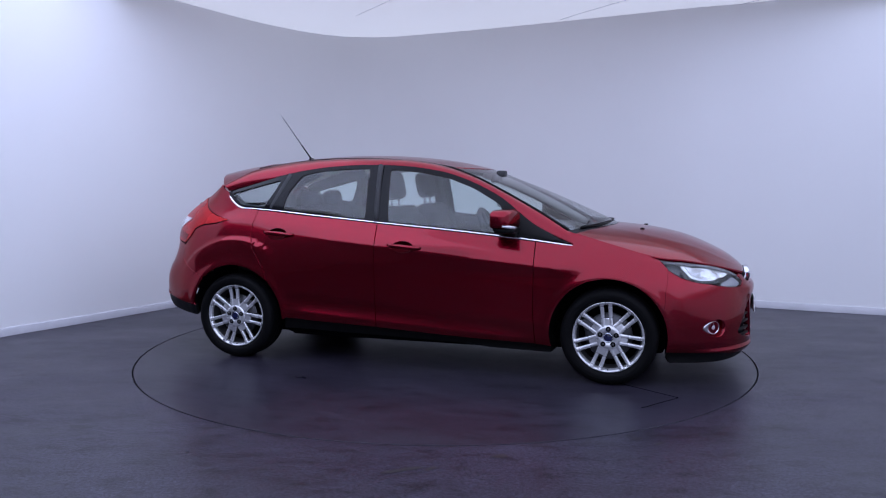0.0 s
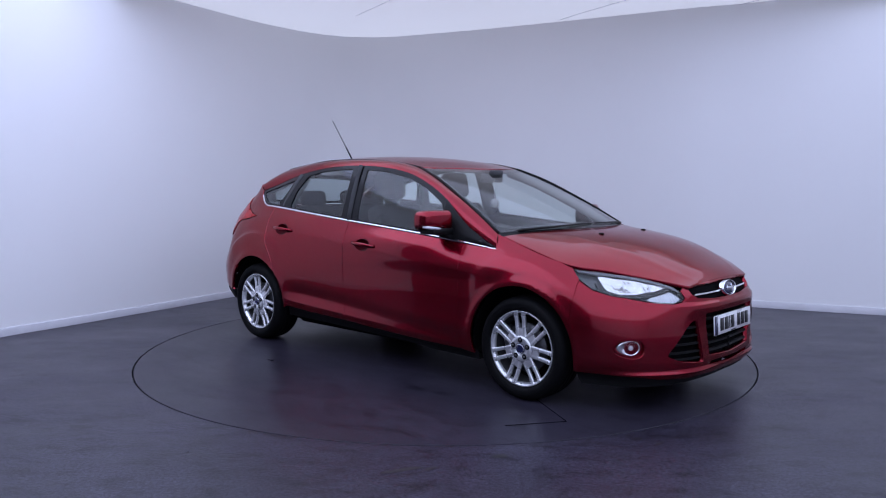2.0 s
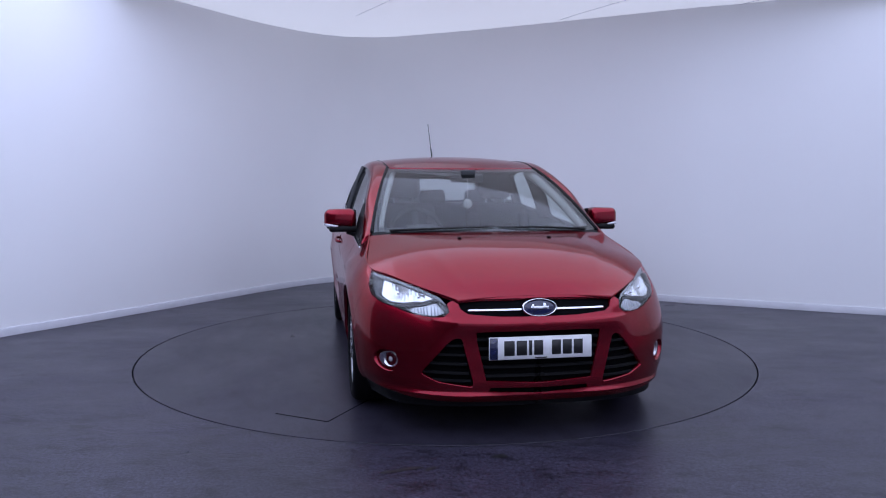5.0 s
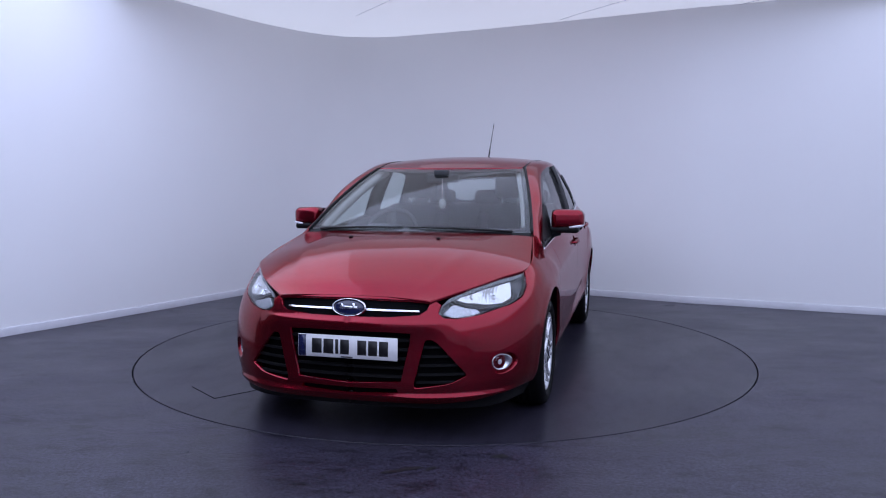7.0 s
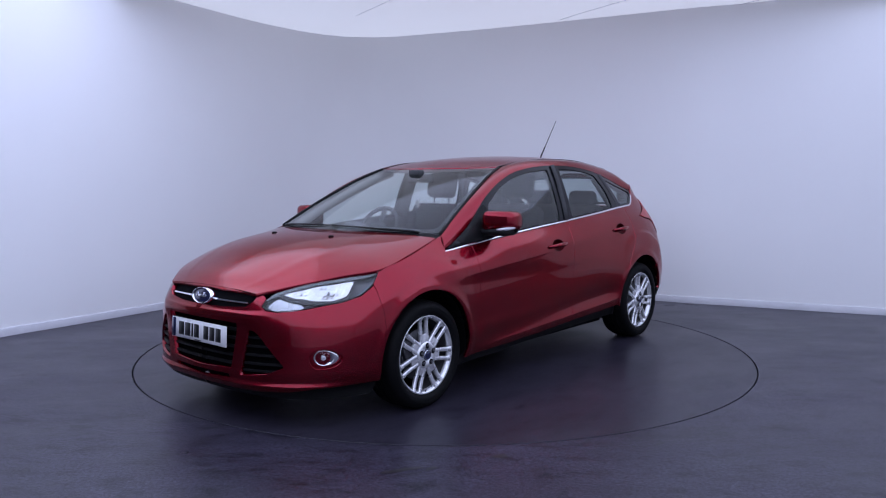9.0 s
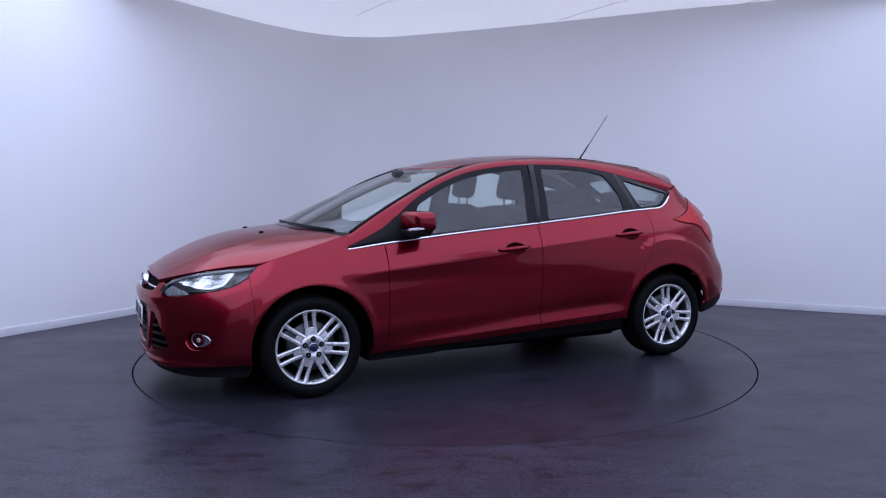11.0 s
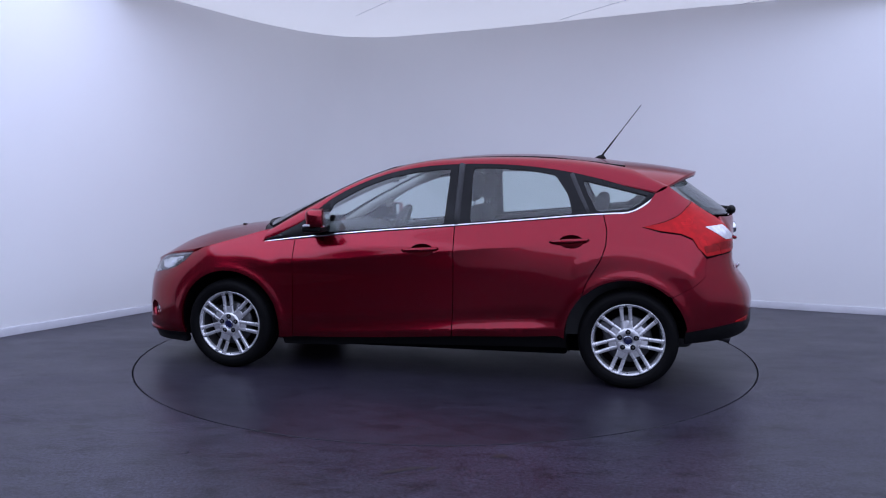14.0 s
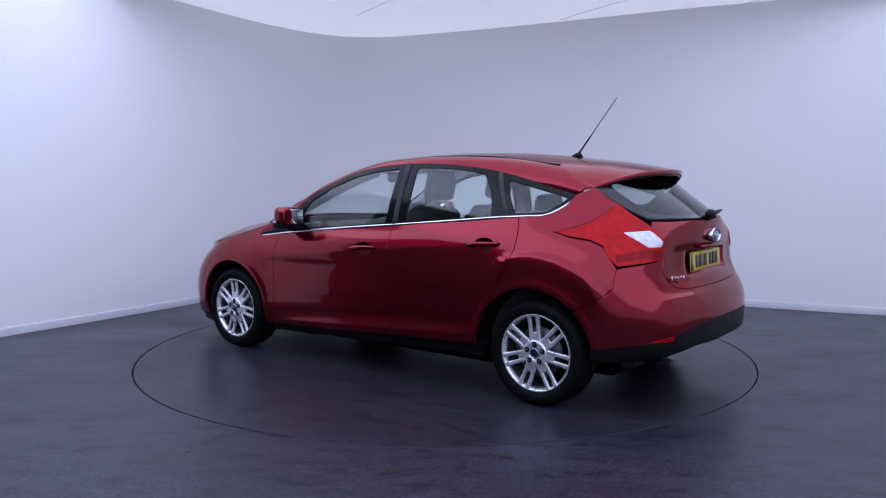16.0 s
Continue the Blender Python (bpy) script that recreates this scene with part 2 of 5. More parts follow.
def tube(bm, pts, radius, seg=8, squash=None, caps=True):
    """A round bar along points; radius may vary along it."""
    pts = [Vector(p) for p in pts]
    n = len(pts)
    rad = [radius] * n if np.isscalar(radius) else list(radius)
    rings = []
    for i, p in enumerate(pts):
        d = (pts[min(i + 1, n - 1)] - pts[max(i - 1, 0)]).normalized()
        a = d.cross(Vector((0, 0, 1)))
        if a.length < 1e-3:
            a = d.cross(Vector((1, 0, 0)))
        a.normalize()
        b = a.cross(d)
        ka, kb = squash or (1, 1)
        rings.append([bm.verts.new(p + (a * math.cos(q) * ka + b * math.sin(q) * kb) * rad[i]) for q in np.linspace(0, 2 * math.pi, seg, endpoint=False)])
    for r0, r1 in zip(rings, rings[1:]):
        for j in range(seg):
            bm.faces.new((r0[j], r0[(j + 1) % seg], r1[(j + 1) % seg], r1[j]))
    if caps:
        bm.faces.new(rings[0])
        bm.faces.new(rings[-1][::-1])
    bmesh.ops.recalc_face_normals(bm, faces=bm.faces[:])


def block(bm, c, size, bevel=0.01, seg=2, m=None):
    """A bevelled block, turned by m."""
    before = set(bm.verts)
    r = bmesh.ops.create_cube(bm, size=1)
    for v in r["verts"]:
        v.co = Vector((v.co.x * size[0], v.co.y * size[1], v.co.z * size[2]))
    if bevel:
        es = list({e for v in r["verts"] for e in v.link_edges})
        bmesh.ops.bevel(bm, geom=es, offset=bevel, segments=seg, profile=0.5, affect="EDGES")
    mm = Matrix.Translation(c) @ (m or Matrix())
    for v in set(bm.verts) - before:
        v.co = mm @ v.co


def lathe(bm, profile, seg=48, m=None):
    """A ring of revolution about the y axis from (radius, y) pairs."""
    mm = m or Matrix()
    rings = []
    for r, y in profile:
        rings.append([bm.verts.new(mm @ Vector((r * math.cos(a), y, r * math.sin(a)))) for a in np.linspace(0, 2 * math.pi, seg, endpoint=False)])
    for r0, r1 in zip(rings, rings[1:]):
        for j in range(seg):
            bm.faces.new((r0[j], r0[(j + 1) % seg], r1[(j + 1) % seg], r1[j]))
    return rings


def mirrored(p, side):
    return (p[0], p[1] * side, p[2])


# ---- the room ----
WALL_LINE = cubic([(i, *p) for i, p in enumerate((
    (-4.10, -1.1), (-3.88, -0.4), (-3.63, 0.35), (-3.37, 0.78), (-3.08, 1.27), (-2.75, 1.83), (-2.38, 2.48), (-2.15, 2.88), (-1.92, 3.24),
    (-1.65, 3.60), (-1.32, 3.86), (-0.97, 3.93), (-0.60, 3.85), (0.09, 3.46), (0.74, 3.13), (1.54, 2.74), (2.45, 2.19), (2.96, 1.96), (4.18, 1.40), (6.2, 0.55)))])


def wall_ring(name, base, low, high, thick, material, label=""):
    """A wall along a line of points in the plan, with thickness outwards."""
    bm = bmesh.new()
    rows = []
    n = len(base)
    for i, p in enumerate(base):
        a, b = base[max(i - 1, 0)], base[min(i + 1, n - 1)]
        d = np.array(b) - np.array(a)
        nrm = np.array((-d[1], d[0])) / np.hypot(*d)
        q = np.array(p) + nrm * thick
        rows.append([bm.verts.new((*p, low)), bm.verts.new((*p, high)), bm.verts.new((*q, high)), bm.verts.new((*q, low))])
    for r0, r1 in zip(rows, rows[1:]):
        for j in range(4):
            bm.faces.new((r0[j], r1[j], r1[(j + 1) % 4], r0[(j + 1) % 4]))
    bm.faces.new(rows[0])
    bm.faces.new(rows[-1][::-1])
    bmesh.ops.recalc_face_normals(bm, faces=bm.faces[:])
    ob = part(name, bm, material)
    ob.data.set_sharp_from_angle(angle=radians(40))
    return tagged(ob, label, "wall", kind="structure")


def build_room():
    line = [tuple(p) for p in WALL_LINE(np.linspace(0, 19, 153))]
    wall_ring("wall_north", line, 0.0, ROOM_H + 0.15, 0.12, WALL, "pale grey seamless studio wall with a rounded corner")
    # unseen walls closing the room; the west one is dark to darken reflections
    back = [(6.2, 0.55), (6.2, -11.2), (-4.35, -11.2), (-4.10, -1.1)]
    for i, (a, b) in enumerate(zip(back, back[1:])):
        wall_ring("wall_%s" % ("east", "south", "west")[i], [a, b], 0.0, ROOM_H + 0.15, 0.12, (WALL, BACK_WALL, DARK_WALL)[i], ("plain pale studio wall", "plain pale studio wall", "unseen dark wall added to darken reflections")[i])
    inner = []
    for i, p in enumerate(line):
        a, b = line[max(i - 1, 0)], line[min(i + 1, len(line) - 1)]
        d = np.array(b) - np.array(a)
        nrm = np.array((d[1], -d[0])) / np.hypot(*d)
        inner.append(tuple(np.array(p) + nrm * 0.014))
    bm = bmesh.new()
    prof = [(0, 0.0), (0, 0.062), (0.007, 0.070), (0.013, 0.070)]
    rings = []
    for p, q in zip(inner, line):
        d = np.array(q) - np.array(p)
        d /= np.hypot(*d)
        rings.append([bm.verts.new((p[0] + d[0] * o, p[1] + d[1] * o, z)) for o, z in prof])
    for r0, r1 in zip(rings, rings[1:]):
        for j in range(3):
            bm.faces.new((r0[j], r1[j], r1[j + 1], r0[j + 1]))
    bmesh.ops.recalc_face_normals(bm, faces=bm.faces[:])
    ob = tagged(part("baseboard", bm, SKIRT), "thin white skirting board along the wall", "baseboard", kind="structure")
    # floor with a round opening for the turntable
    bm = bmesh.new()
    seg = 128
    radii = (2.236, 2.6, 3.4, 5.0, 14.0)
    rings = [[bm.verts.new((r * math.cos(a), r * math.sin(a), 0)) for a in np.linspace(0, 2 * math.pi, seg, endpoint=False)] for r in (2.236,) + radii]
    for v in rings[0]:
        v.co.z = -0.06
    for r0, r1 in zip(rings, rings[1:]):
        for j in range(seg):
            bm.faces.new((r0[j], r1[j], r1[(j + 1) % seg], r0[(j + 1) % seg]))
    bm.faces.new(rings[0])
    ob = part("floor", bm, FLOOR, smooth=False)
    tagged(ob, "dark grey painted concrete floor, scuffed and slightly glossy", "floor", kind="structure")
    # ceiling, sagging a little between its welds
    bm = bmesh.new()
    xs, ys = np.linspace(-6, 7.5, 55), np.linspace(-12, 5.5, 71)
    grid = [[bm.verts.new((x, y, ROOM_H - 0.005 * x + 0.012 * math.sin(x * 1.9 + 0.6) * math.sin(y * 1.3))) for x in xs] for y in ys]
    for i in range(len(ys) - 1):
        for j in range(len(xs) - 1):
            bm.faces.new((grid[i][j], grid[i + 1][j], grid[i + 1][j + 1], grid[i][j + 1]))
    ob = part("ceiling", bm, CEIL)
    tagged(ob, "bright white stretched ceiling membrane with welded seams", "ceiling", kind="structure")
    for a, b in (((-0.95, 2.6), (-0.45, 1.7)), ((1.25, 2.75), (2.05, 1.2)), ((2.9, 2.0), (3.6, 0.9))):
        bm = bmesh.new()
        tube(bm, [(a[0] + (b[0] - a[0]) * q, a[1] + (b[1] - a[1]) * q, ROOM_H - 0.008 - 0.005 * (a[0] + (b[0] - a[0]) * q) + 0.012 * math.sin((a[0] + (b[0] - a[0]) * q) * 1.9 + 0.6) * math.sin((a[1] + (b[1] - a[1]) * q) * 1.3)) for q in np.linspace(0, 1, 12)], 0.0028, 6)
        tagged(part("ceiling_trim", bm, SKIRT), "thin welded seam in the white ceiling", "seam", kind="structure")


def blot(name, x, y, rx, ry, turn, material, label, seed, category):
    """A thin uneven patch on the floor."""
    rnd = random.Random(seed)
    bm = bmesh.new()
    vs = []
    c = bm.verts.new((x, y, 0.0022))
    n = 28
    amp = [rnd.uniform(0.45, 1.0) for _ in range(n)]
    for i in range(n):
        a = 2 * math.pi * i / n
        k = (amp[i] + amp[i - 1] + amp[(i + 1) % n]) / 3
        px, py = rx * k * math.cos(a), ry * k * math.sin(a)
        vs.append(bm.verts.new((x + px * math.cos(turn) - py * math.sin(turn), y + px * math.sin(turn) + py * math.cos(turn), 0.002)))
    for i in range(n):
        bm.faces.new((c, vs[i], vs[(i + 1) % n]))
    return tagged(part(name, bm, material, smooth=False), label, category, kind="structure")


def build_turntable():
    bm = bmesh.new()
    seg = 128
    rings = [[bm.verts.new((r * math.cos(a), r * math.sin(a), z)) for a in np.linspace(0, 2 * math.pi, seg, endpoint=False)] for r, z in ((2.226, -0.05), (2.226, -0.002), (2.224, 0.0), (1.5, 0.0), (0.7, 0.0))]
    for r0, r1 in zip(rings, rings[1:]):
        for j in range(seg):
            bm.faces.new((r0[j], r0[(j + 1) % seg], r1[(j + 1) % seg], r1[j]))
    bm.faces.new(rings[-1])
    top = part("turntable", bm, TABLE, smooth=False)
    tagged(top, "round dark grey turntable set flush into the floor", "turntable")
    bm = bmesh.new()
    tube(bm, [(1.528, -1.213, -0.001), (1.725, -0.936, -0.001)], 0.004, 4)
    tube(bm, [(1.725, -0.936, -0.001), (1.526, -0.807, -0.001), (1.33, -0.68, -0.001)], 0.004, 4)
    part("access_plate_seam", bm, DARK, top, "thin dark seam of an access plate")
    return top


build_room()
turntable = build_turntable()

for i, (x, y) in enumerate(((1.05, 2.55), (1.4, 2.36), (0.75, 2.48))):
    blot("floor_stain", x, y, 0.05, 0.012, 0.9 * i, PALE, "pale scuff on the dark floor", 70 + i, "stain")


for i, (x, y, rx, ry) in enumerate(((0.95, -2.13, 0.035, 0.020), (0.256, -2.375, 0.055, 0.03), (-0.19, -2.55, 0.13, 0.022), (1.04, -2.20, 0.035, 0.018), (-0.06, -2.53, 0.05, 0.02))):
    blot("floor_stain", x, y, rx, ry, 0.2 * i, SMUDGE, "dark smudge on the painted floor", 90 + i, "stain")


# ---- the car: x forward, y to its left, z up, from the ground between the axles ----
ROWS = (0.18, 0.26, 0.34, 0.45, 0.56, 0.66, 0.76, 0.86, 0.96, 1.06, 1.16, 1.26)


def level(y, *xs):
    """A plumb section of the body at a fixed y: x at each height."""
    xs = list(xs) + [xs[-1] - (0.12 if xs[-1] > 0 else 0)] * (len(ROWS) - len(xs))
    return cubic([(z, x, y) for z, x in zip(ROWS, xs)])


def flank(x, *ys):
    """A plumb section of the body at a fixed x: y at each height."""
    ys = list(ys) + [ys[-1] - 0.05] * (len(ROWS) - len(ys))
    return cubic([(z, x, y) for z, y in zip(ROWS, ys)])


def corner(*xy):
    xy = list(xy) + [xy[-1]] * (len(ROWS) - len(xy))
    return cubic([(z, *p) for z, p in zip(ROWS, xy)])


COLUMNS = [
    level(0.0, 2.165, 2.20, 2.20, 2.20, 2.20, 2.165, 2.06, 1.90),
    level(0.22, 2.155, 2.19, 2.19, 2.19, 2.19, 2.152, 2.05, 1.88),
    level(0.42, 2.12, 2.158, 2.16, 2.155, 2.145, 2.108, 2.01, 1.85),
    level(0.58, 2.045, 2.082, 2.085, 2.08, 2.06, 2.005, 1.915, 1.80),
    corner((1.93, 0.70), (1.975, 0.705), (1.98, 0.71), (1.975, 0.71), (1.95, 0.705), (1.895, 0.69), (1.80, 0.672), (1.70, 0.65)),
    corner((1.74, 0.78), (1.80, 0.812), (1.81, 0.822), (1.81, 0.826), (1.79, 0.82), (1.75, 0.80), (1.68, 0.762), (1.60, 0.70)),
    flank(1.50, 0.84, 0.872, 0.886, 0.896, 0.897, 0.884, 0.842, 0.765, 0.70),
    flank(1.25, 0.85, 0.878, 0.892, 0.906, 0.910, 0.900, 0.868, 0.80, 0.715),
    flank(0.90, 0.83, 0.865, 0.885, 0.886, 0.886, 0.884, 0.876, 0.825, 0.755),
    flank(0.40, 0.84, 0.868, 0.886, 0.882, 0.882, 0.882, 0.886, 0.866, 0.808, 0.77),
    flank(-0.20, 0.84, 0.868, 0.886, 0.882, 0.883, 0.884, 0.887, 0.873, 0.830, 0.79),
    flank(-0.75, 0.84, 0.868, 0.884, 0.885, 0.890, 0.893, 0.890, 0.877, 0.843, 0.79, 0.75),
    flank(-1.20, 0.85, 0.876, 0.890, 0.905, 0.910, 0.908, 0.897, 0.876, 0.838, 0.786, 0.735, 0.69),
    flank(-1.50, 0.83, 0.860, 0.880, 0.899, 0.904, 0.899, 0.884, 0.855, 0.812, 0.747, 0.695, 0.645),
    corner((-1.72, 0.76), (-1.76, 0.79), (-1.80, 0.82), (-1.82, 0.83), (-1.82, 0.834), (-1.80, 0.828), (-1.775, 0.815), (-1.765, 0.785), (-1.75, 0.742), (-1.71, 0.685), (-1.64, 0.635), (-1.57, 0.60)),
    corner((-1.90, 0.62), (-1.94, 0.66), (-2.0, 0.69), (-2.015, 0.70), (-2.0, 0.71), (-1.965, 0.70), (-1.935, 0.68), (-1.93, 0.655), (-1.915, 0.62), (-1.85, 0.58), (-1.72, 0.56), (-1.60, 0.55)),
    level(0.42, -1.98, -2.03, -2.10, -2.11, -2.10, -2.05, -1.99, -1.98, -1.985, -1.94, -1.82, -1.66),
    level(0.20, -2.03, -2.07, -2.135, -2.145, -2.13, -2.075, -2.02, -2.01, -2.02, -2.005, -1.88, -1.70),
    level(0.0, -2.04, -2.08, -2.14, -2.155, -2.14, -2.085, -2.03, -2.02, -2.03, -2.02, -1.90, -1.72)]
_at = np.array([c(np.array([0.45]))[0] for c in COLUMNS])
STATION = np.concatenate([[0], np.cumsum(np.hypot(*np.diff(_at, axis=0).T))])
END = STATION[-1]


FLARES = (0.515, 0.540)


def ring(p):
    """The body below its shoulder: p holds the way round it, from the nose's middle to the tail's, and the height."""
    s, z = np.clip(p[:, 0], 0, END), p[:, 1]
    V = np.stack([c(z) for c in COLUMNS], 1)
    t = STATION
    h = np.diff(t)
    d = np.diff(V, axis=1) / h[None, :, None]
    tan = np.empty_like(V)
    hh = h[None, :, None]
    tan[:, 1:-1] = (d[:, :-1] * hh[:, 1:] + d[:, 1:] * hh[:, :-1]) / (hh[:, 1:] + hh[:, :-1])
    tan[:, 0], tan[:, -1] = (0, 1), (0, -1)
    i = np.clip(np.searchsorted(t, s, "right") - 1, 0, len(t) - 2)
    r = np.arange(len(s))
    w = h[i][:, None]
    q = ((s - t[i]) / h[i])[:, None]
    xy = ((2 * q**3 - 3 * q**2 + 1) * V[r, i] + (q**3 - 2 * q**2 + q) * w * tan[r, i]
          + (3 * q**2 - 2 * q**3) * V[r, i + 1] + (q**3 - q**2) * w * tan[r, i + 1])
    xy[:, 0] += 0.014 * np.clip((-1.45 - xy[:, 0]) / 0.4, 0, 1)
    # sharp crease along the doors and a crisp swage above the sill
    x = xy[:, 0]
    on = np.clip((1.15 - x) / 0.25, 0, 1) * np.clip((x + 0.95) / 0.5, 0, 1)
    crease = 0.712 + (1.06 - x) * 0.094
    dz = z - crease
    xy[:, 1] += on * 0.0045 * np.exp(-np.abs(dz) / 0.022) - on * 0.0022 * np.exp(-((dz + 0.07) / 0.05) ** 2)
    low = z - (0.273 + (0.642 - x) * 0.060)
    xy[:, 1] += np.clip((0.95 - x) / 0.3, 0, 1) * np.clip((x + 0.95) / 0.2, 0, 1) * (0.008 * np.exp(-np.abs(low) / 0.018) - 0.012 * np.exp(-((low - 0.06) / 0.05) ** 2))
    # ledges of the front bumper: the lower lip and the bar between the grilles
    front = np.clip((x - 1.72) / 0.15, 0, 1)
    lip = np.where(z < 0.222, np.exp(-((z - 0.222) / 0.05) ** 2), np.exp(-((z - 0.222) / 0.016) ** 2))
    xy[:, 0] += front * 0.024 * lip * (0.55 + 0.45 * np.clip((np.abs(xy[:, 1]) - 0.15) / 0.2, 0, 1))
    beam = np.where(z < 0.588, np.exp(-((z - 0.588) / 0.05) ** 2), np.exp(-((z - 0.588) / 0.012) ** 2))
    xy[:, 0] += front * 0.016 * beam * np.clip((0.52 - np.abs(xy[:, 1])) / 0.12, 0, 1)
    # shelf of the rear bumper
    back = np.clip((-1.80 - x) / 0.15, 0, 1)
    shelf = np.where(z < 0.640, np.exp(-((z - 0.640) / 0.10) ** 2), np.exp(-((z - 0.640) / 0.018) ** 2))
    xy[:, 0] -= back * 0.008 * shelf
    # raised lips round the wheels
    for cx, cz, rr in ((1.312, 0.31, 0.365), (-1.308, 0.31, 0.372)):
        q = np.hypot(x - cx, z - cz)
        xy[:, 1] += 0.006 * np.exp(-((q - rr - 0.010) / 0.028) ** 2) * (np.abs(x - cx) < 0.6)
    # flares over the wheels that end in a crisp edge
    for cx, rr, rise, fade, x0, x1 in ((1.312, FLARES[0], 0.007, 0.045, 0.93, 1.58), (-1.308, FLARES[1], 0.013, 0.018, -1.80, -0.98)):
        q = np.hypot(x - cx, z - 0.31) - rr
        flare = np.where(q < 0, np.exp(-(q / 0.09) ** 2), np.exp(-(q / fade) ** 2))
        xy[:, 1] += rise * flare * np.clip((z - 0.5) / 0.2, 0, 1) * np.clip((x - x0) / 0.16, 0, 1) * np.clip((x1 - x) / 0.16, 0, 1)
    return np.concatenate([xy, z[:, None]], 1)


_S = np.linspace(0, END, 1500)


def sx(x, z):
    """Where round the body the flank reaches x at height z."""
    P = ring(np.stack([_S, np.full_like(_S, z)], 1))
    return (float(np.interp(-x, -P[:, 0], _S)), z)


def sf(y, z):
    P = ring(np.stack([_S, np.full_like(_S, z)], 1))
    m = _S < STATION[6]
    return (float(np.interp(y, P[m, 1], _S[m])), z)


def sr(y, z):
    P = ring(np.stack([_S, np.full_like(_S, z)], 1))
    m = _S > STATION[13]
    return (float(np.interp(-y, -P[m, 1], _S[m])), z)


class Strip:
    """A crowned sheet between a middle curve (x, z) and an edge curve (x, y, z); its domain is metres along and across."""

    def __init__(self, middle, edge, power=2.0, ridge=0.0):
        self.ridge = ridge
        self.m = cubic([(i / (len(middle) - 1), *p) for i, p in enumerate(middle)])
        self.e = cubic([(i / (len(edge) - 1), *p) for i, p in enumerate(edge)])
        self.power = power
        self.length = abs(middle[0][0] - middle[-1][0])
        self.half = max(p[1] for p in edge)

    def __call__(self, p):
        t = p[:, 0] / self.length
        w = p[:, 1] / self.half
        M, E = self.m(np.clip(t, 0, 1)), self.e(np.clip(t, 0, 1))
        over = (np.clip(t, 0, 1) - t)[:, None] * (self.m(np.array([0.0])) - self.m(np.array([1.0])))
        a = np.abs(w)
        tt = np.clip(t, 0, 1)
        ridge = self.ridge * np.exp(-((a - 0.66 + 0.10 * tt) / 0.06) ** 2) * 4 * tt * (1 - tt)
        return np.stack([M[:, 0] + (E[:, 0] - M[:, 0]) * w**2 + over[:, 0], E[:, 1] * w, M[:, 1] + (E[:, 2] - M[:, 1]) * a**self.power + over[:, 1] + ridge], 1)

    def box(self, t0=0.0, t1=1.0, w=1.0):
        L, h = self.length, self.half * w
        return [(t0 * L, -h), (t1 * L, -h), (t1 * L, h), (t0 * L, h)]


BONNET = Strip([(2.125, 0.705), (2.035, 0.775), (1.84, 0.868), (1.66, 0.922), (1.48, 0.953), (1.30, 0.968)],
               [(2.122, 0.395, 0.692), (1.95, 0.572, 0.742), (1.78, 0.690, 0.778), (1.586, 0.790, 0.806), (1.33, 0.772, 0.872), (1.052, 0.735, 0.951)], 2.6, 0.003)
SCREEN = Strip([(1.295, 0.972), (1.06, 1.078), (0.82, 1.178), (0.58, 1.270), (0.355, 1.354)],
               [(1.045, 0.728, 0.958), (0.84, 0.688, 1.076), (0.63, 0.643, 1.186), (0.42, 0.593, 1.286), (0.216, 0.548, 1.361)], 2.0)
ROOF = Strip([(0.352, 1.360), (0.10, 1.416), (-0.18, 1.450), (-0.46, 1.463), (-0.74, 1.459), (-1.02, 1.440), (-1.30, 1.408)],
             [(0.212, 0.539, 1.366), (-0.02, 0.549, 1.404), (-0.28, 0.554, 1.424), (-0.54, 0.555, 1.430), (-0.80, 0.552, 1.423), (-1.05, 0.545, 1.397), (-1.29, 0.535, 1.366)], 2.2)
SPOILER = Strip([(-1.303, 1.4078), (-1.48, 1.388), (-1.634, 1.364), (-1.776, 1.338)],
                [(-1.272, 0.553, 1.364), (-1.38, 0.598, 1.318), (-1.466, 0.615, 1.278), (-1.548, 0.620, 1.238)], 2.8)
REAR_PANE = Strip([(-1.66, 1.310), (-1.778, 1.222), (-1.896, 1.138), (-2.000, 1.058)],
                  [(-1.528, 0.612, 1.245), (-1.62, 0.600, 1.180), (-1.715, 0.580, 1.118), (-1.822, 0.545, 1.062)], 2.4)

BELT = cubic([(-1.483, -1.483, 0.668, 1.186), (-1.42, -1.42, 0.712, 1.132), (-1.345, -1.345, 0.747, 1.088), (-1.20, -1.20, 0.772, 1.0715), (-1.06, -1.06, 0.786, 1.063), (-0.686, -0.686, 0.803, 1.030), (-0.235, -0.235, 0.815, 0.992),
              (0.35, 0.35, 0.817, 0.944), (0.834, 0.834, 0.806, 0.895), (1.083, 1.083, 0.797, 0.864)])
HEAD = cubic([(-1.475, -1.475, 0.666, 1.196), (-1.29, -1.29, 0.662, 1.242), (-1.095, -1.095, 0.662, 1.295), (-0.94, -0.94, 0.664, 1.329), (-0.71, -0.71, 0.668, 1.363), (-0.52, -0.52, 0.671, 1.378), (-0.25, -0.25, 0.672, 1.381),
              (0.045, 0.045, 0.668, 1.358), (0.23, 0.23, 0.668, 1.322), (0.415, 0.415, 0.690, 1.257), (0.60, 0.60, 0.724, 1.165), (0.82, 0.82, 0.763, 1.000), (1.085, 1.085, 0.797, 0.868)])
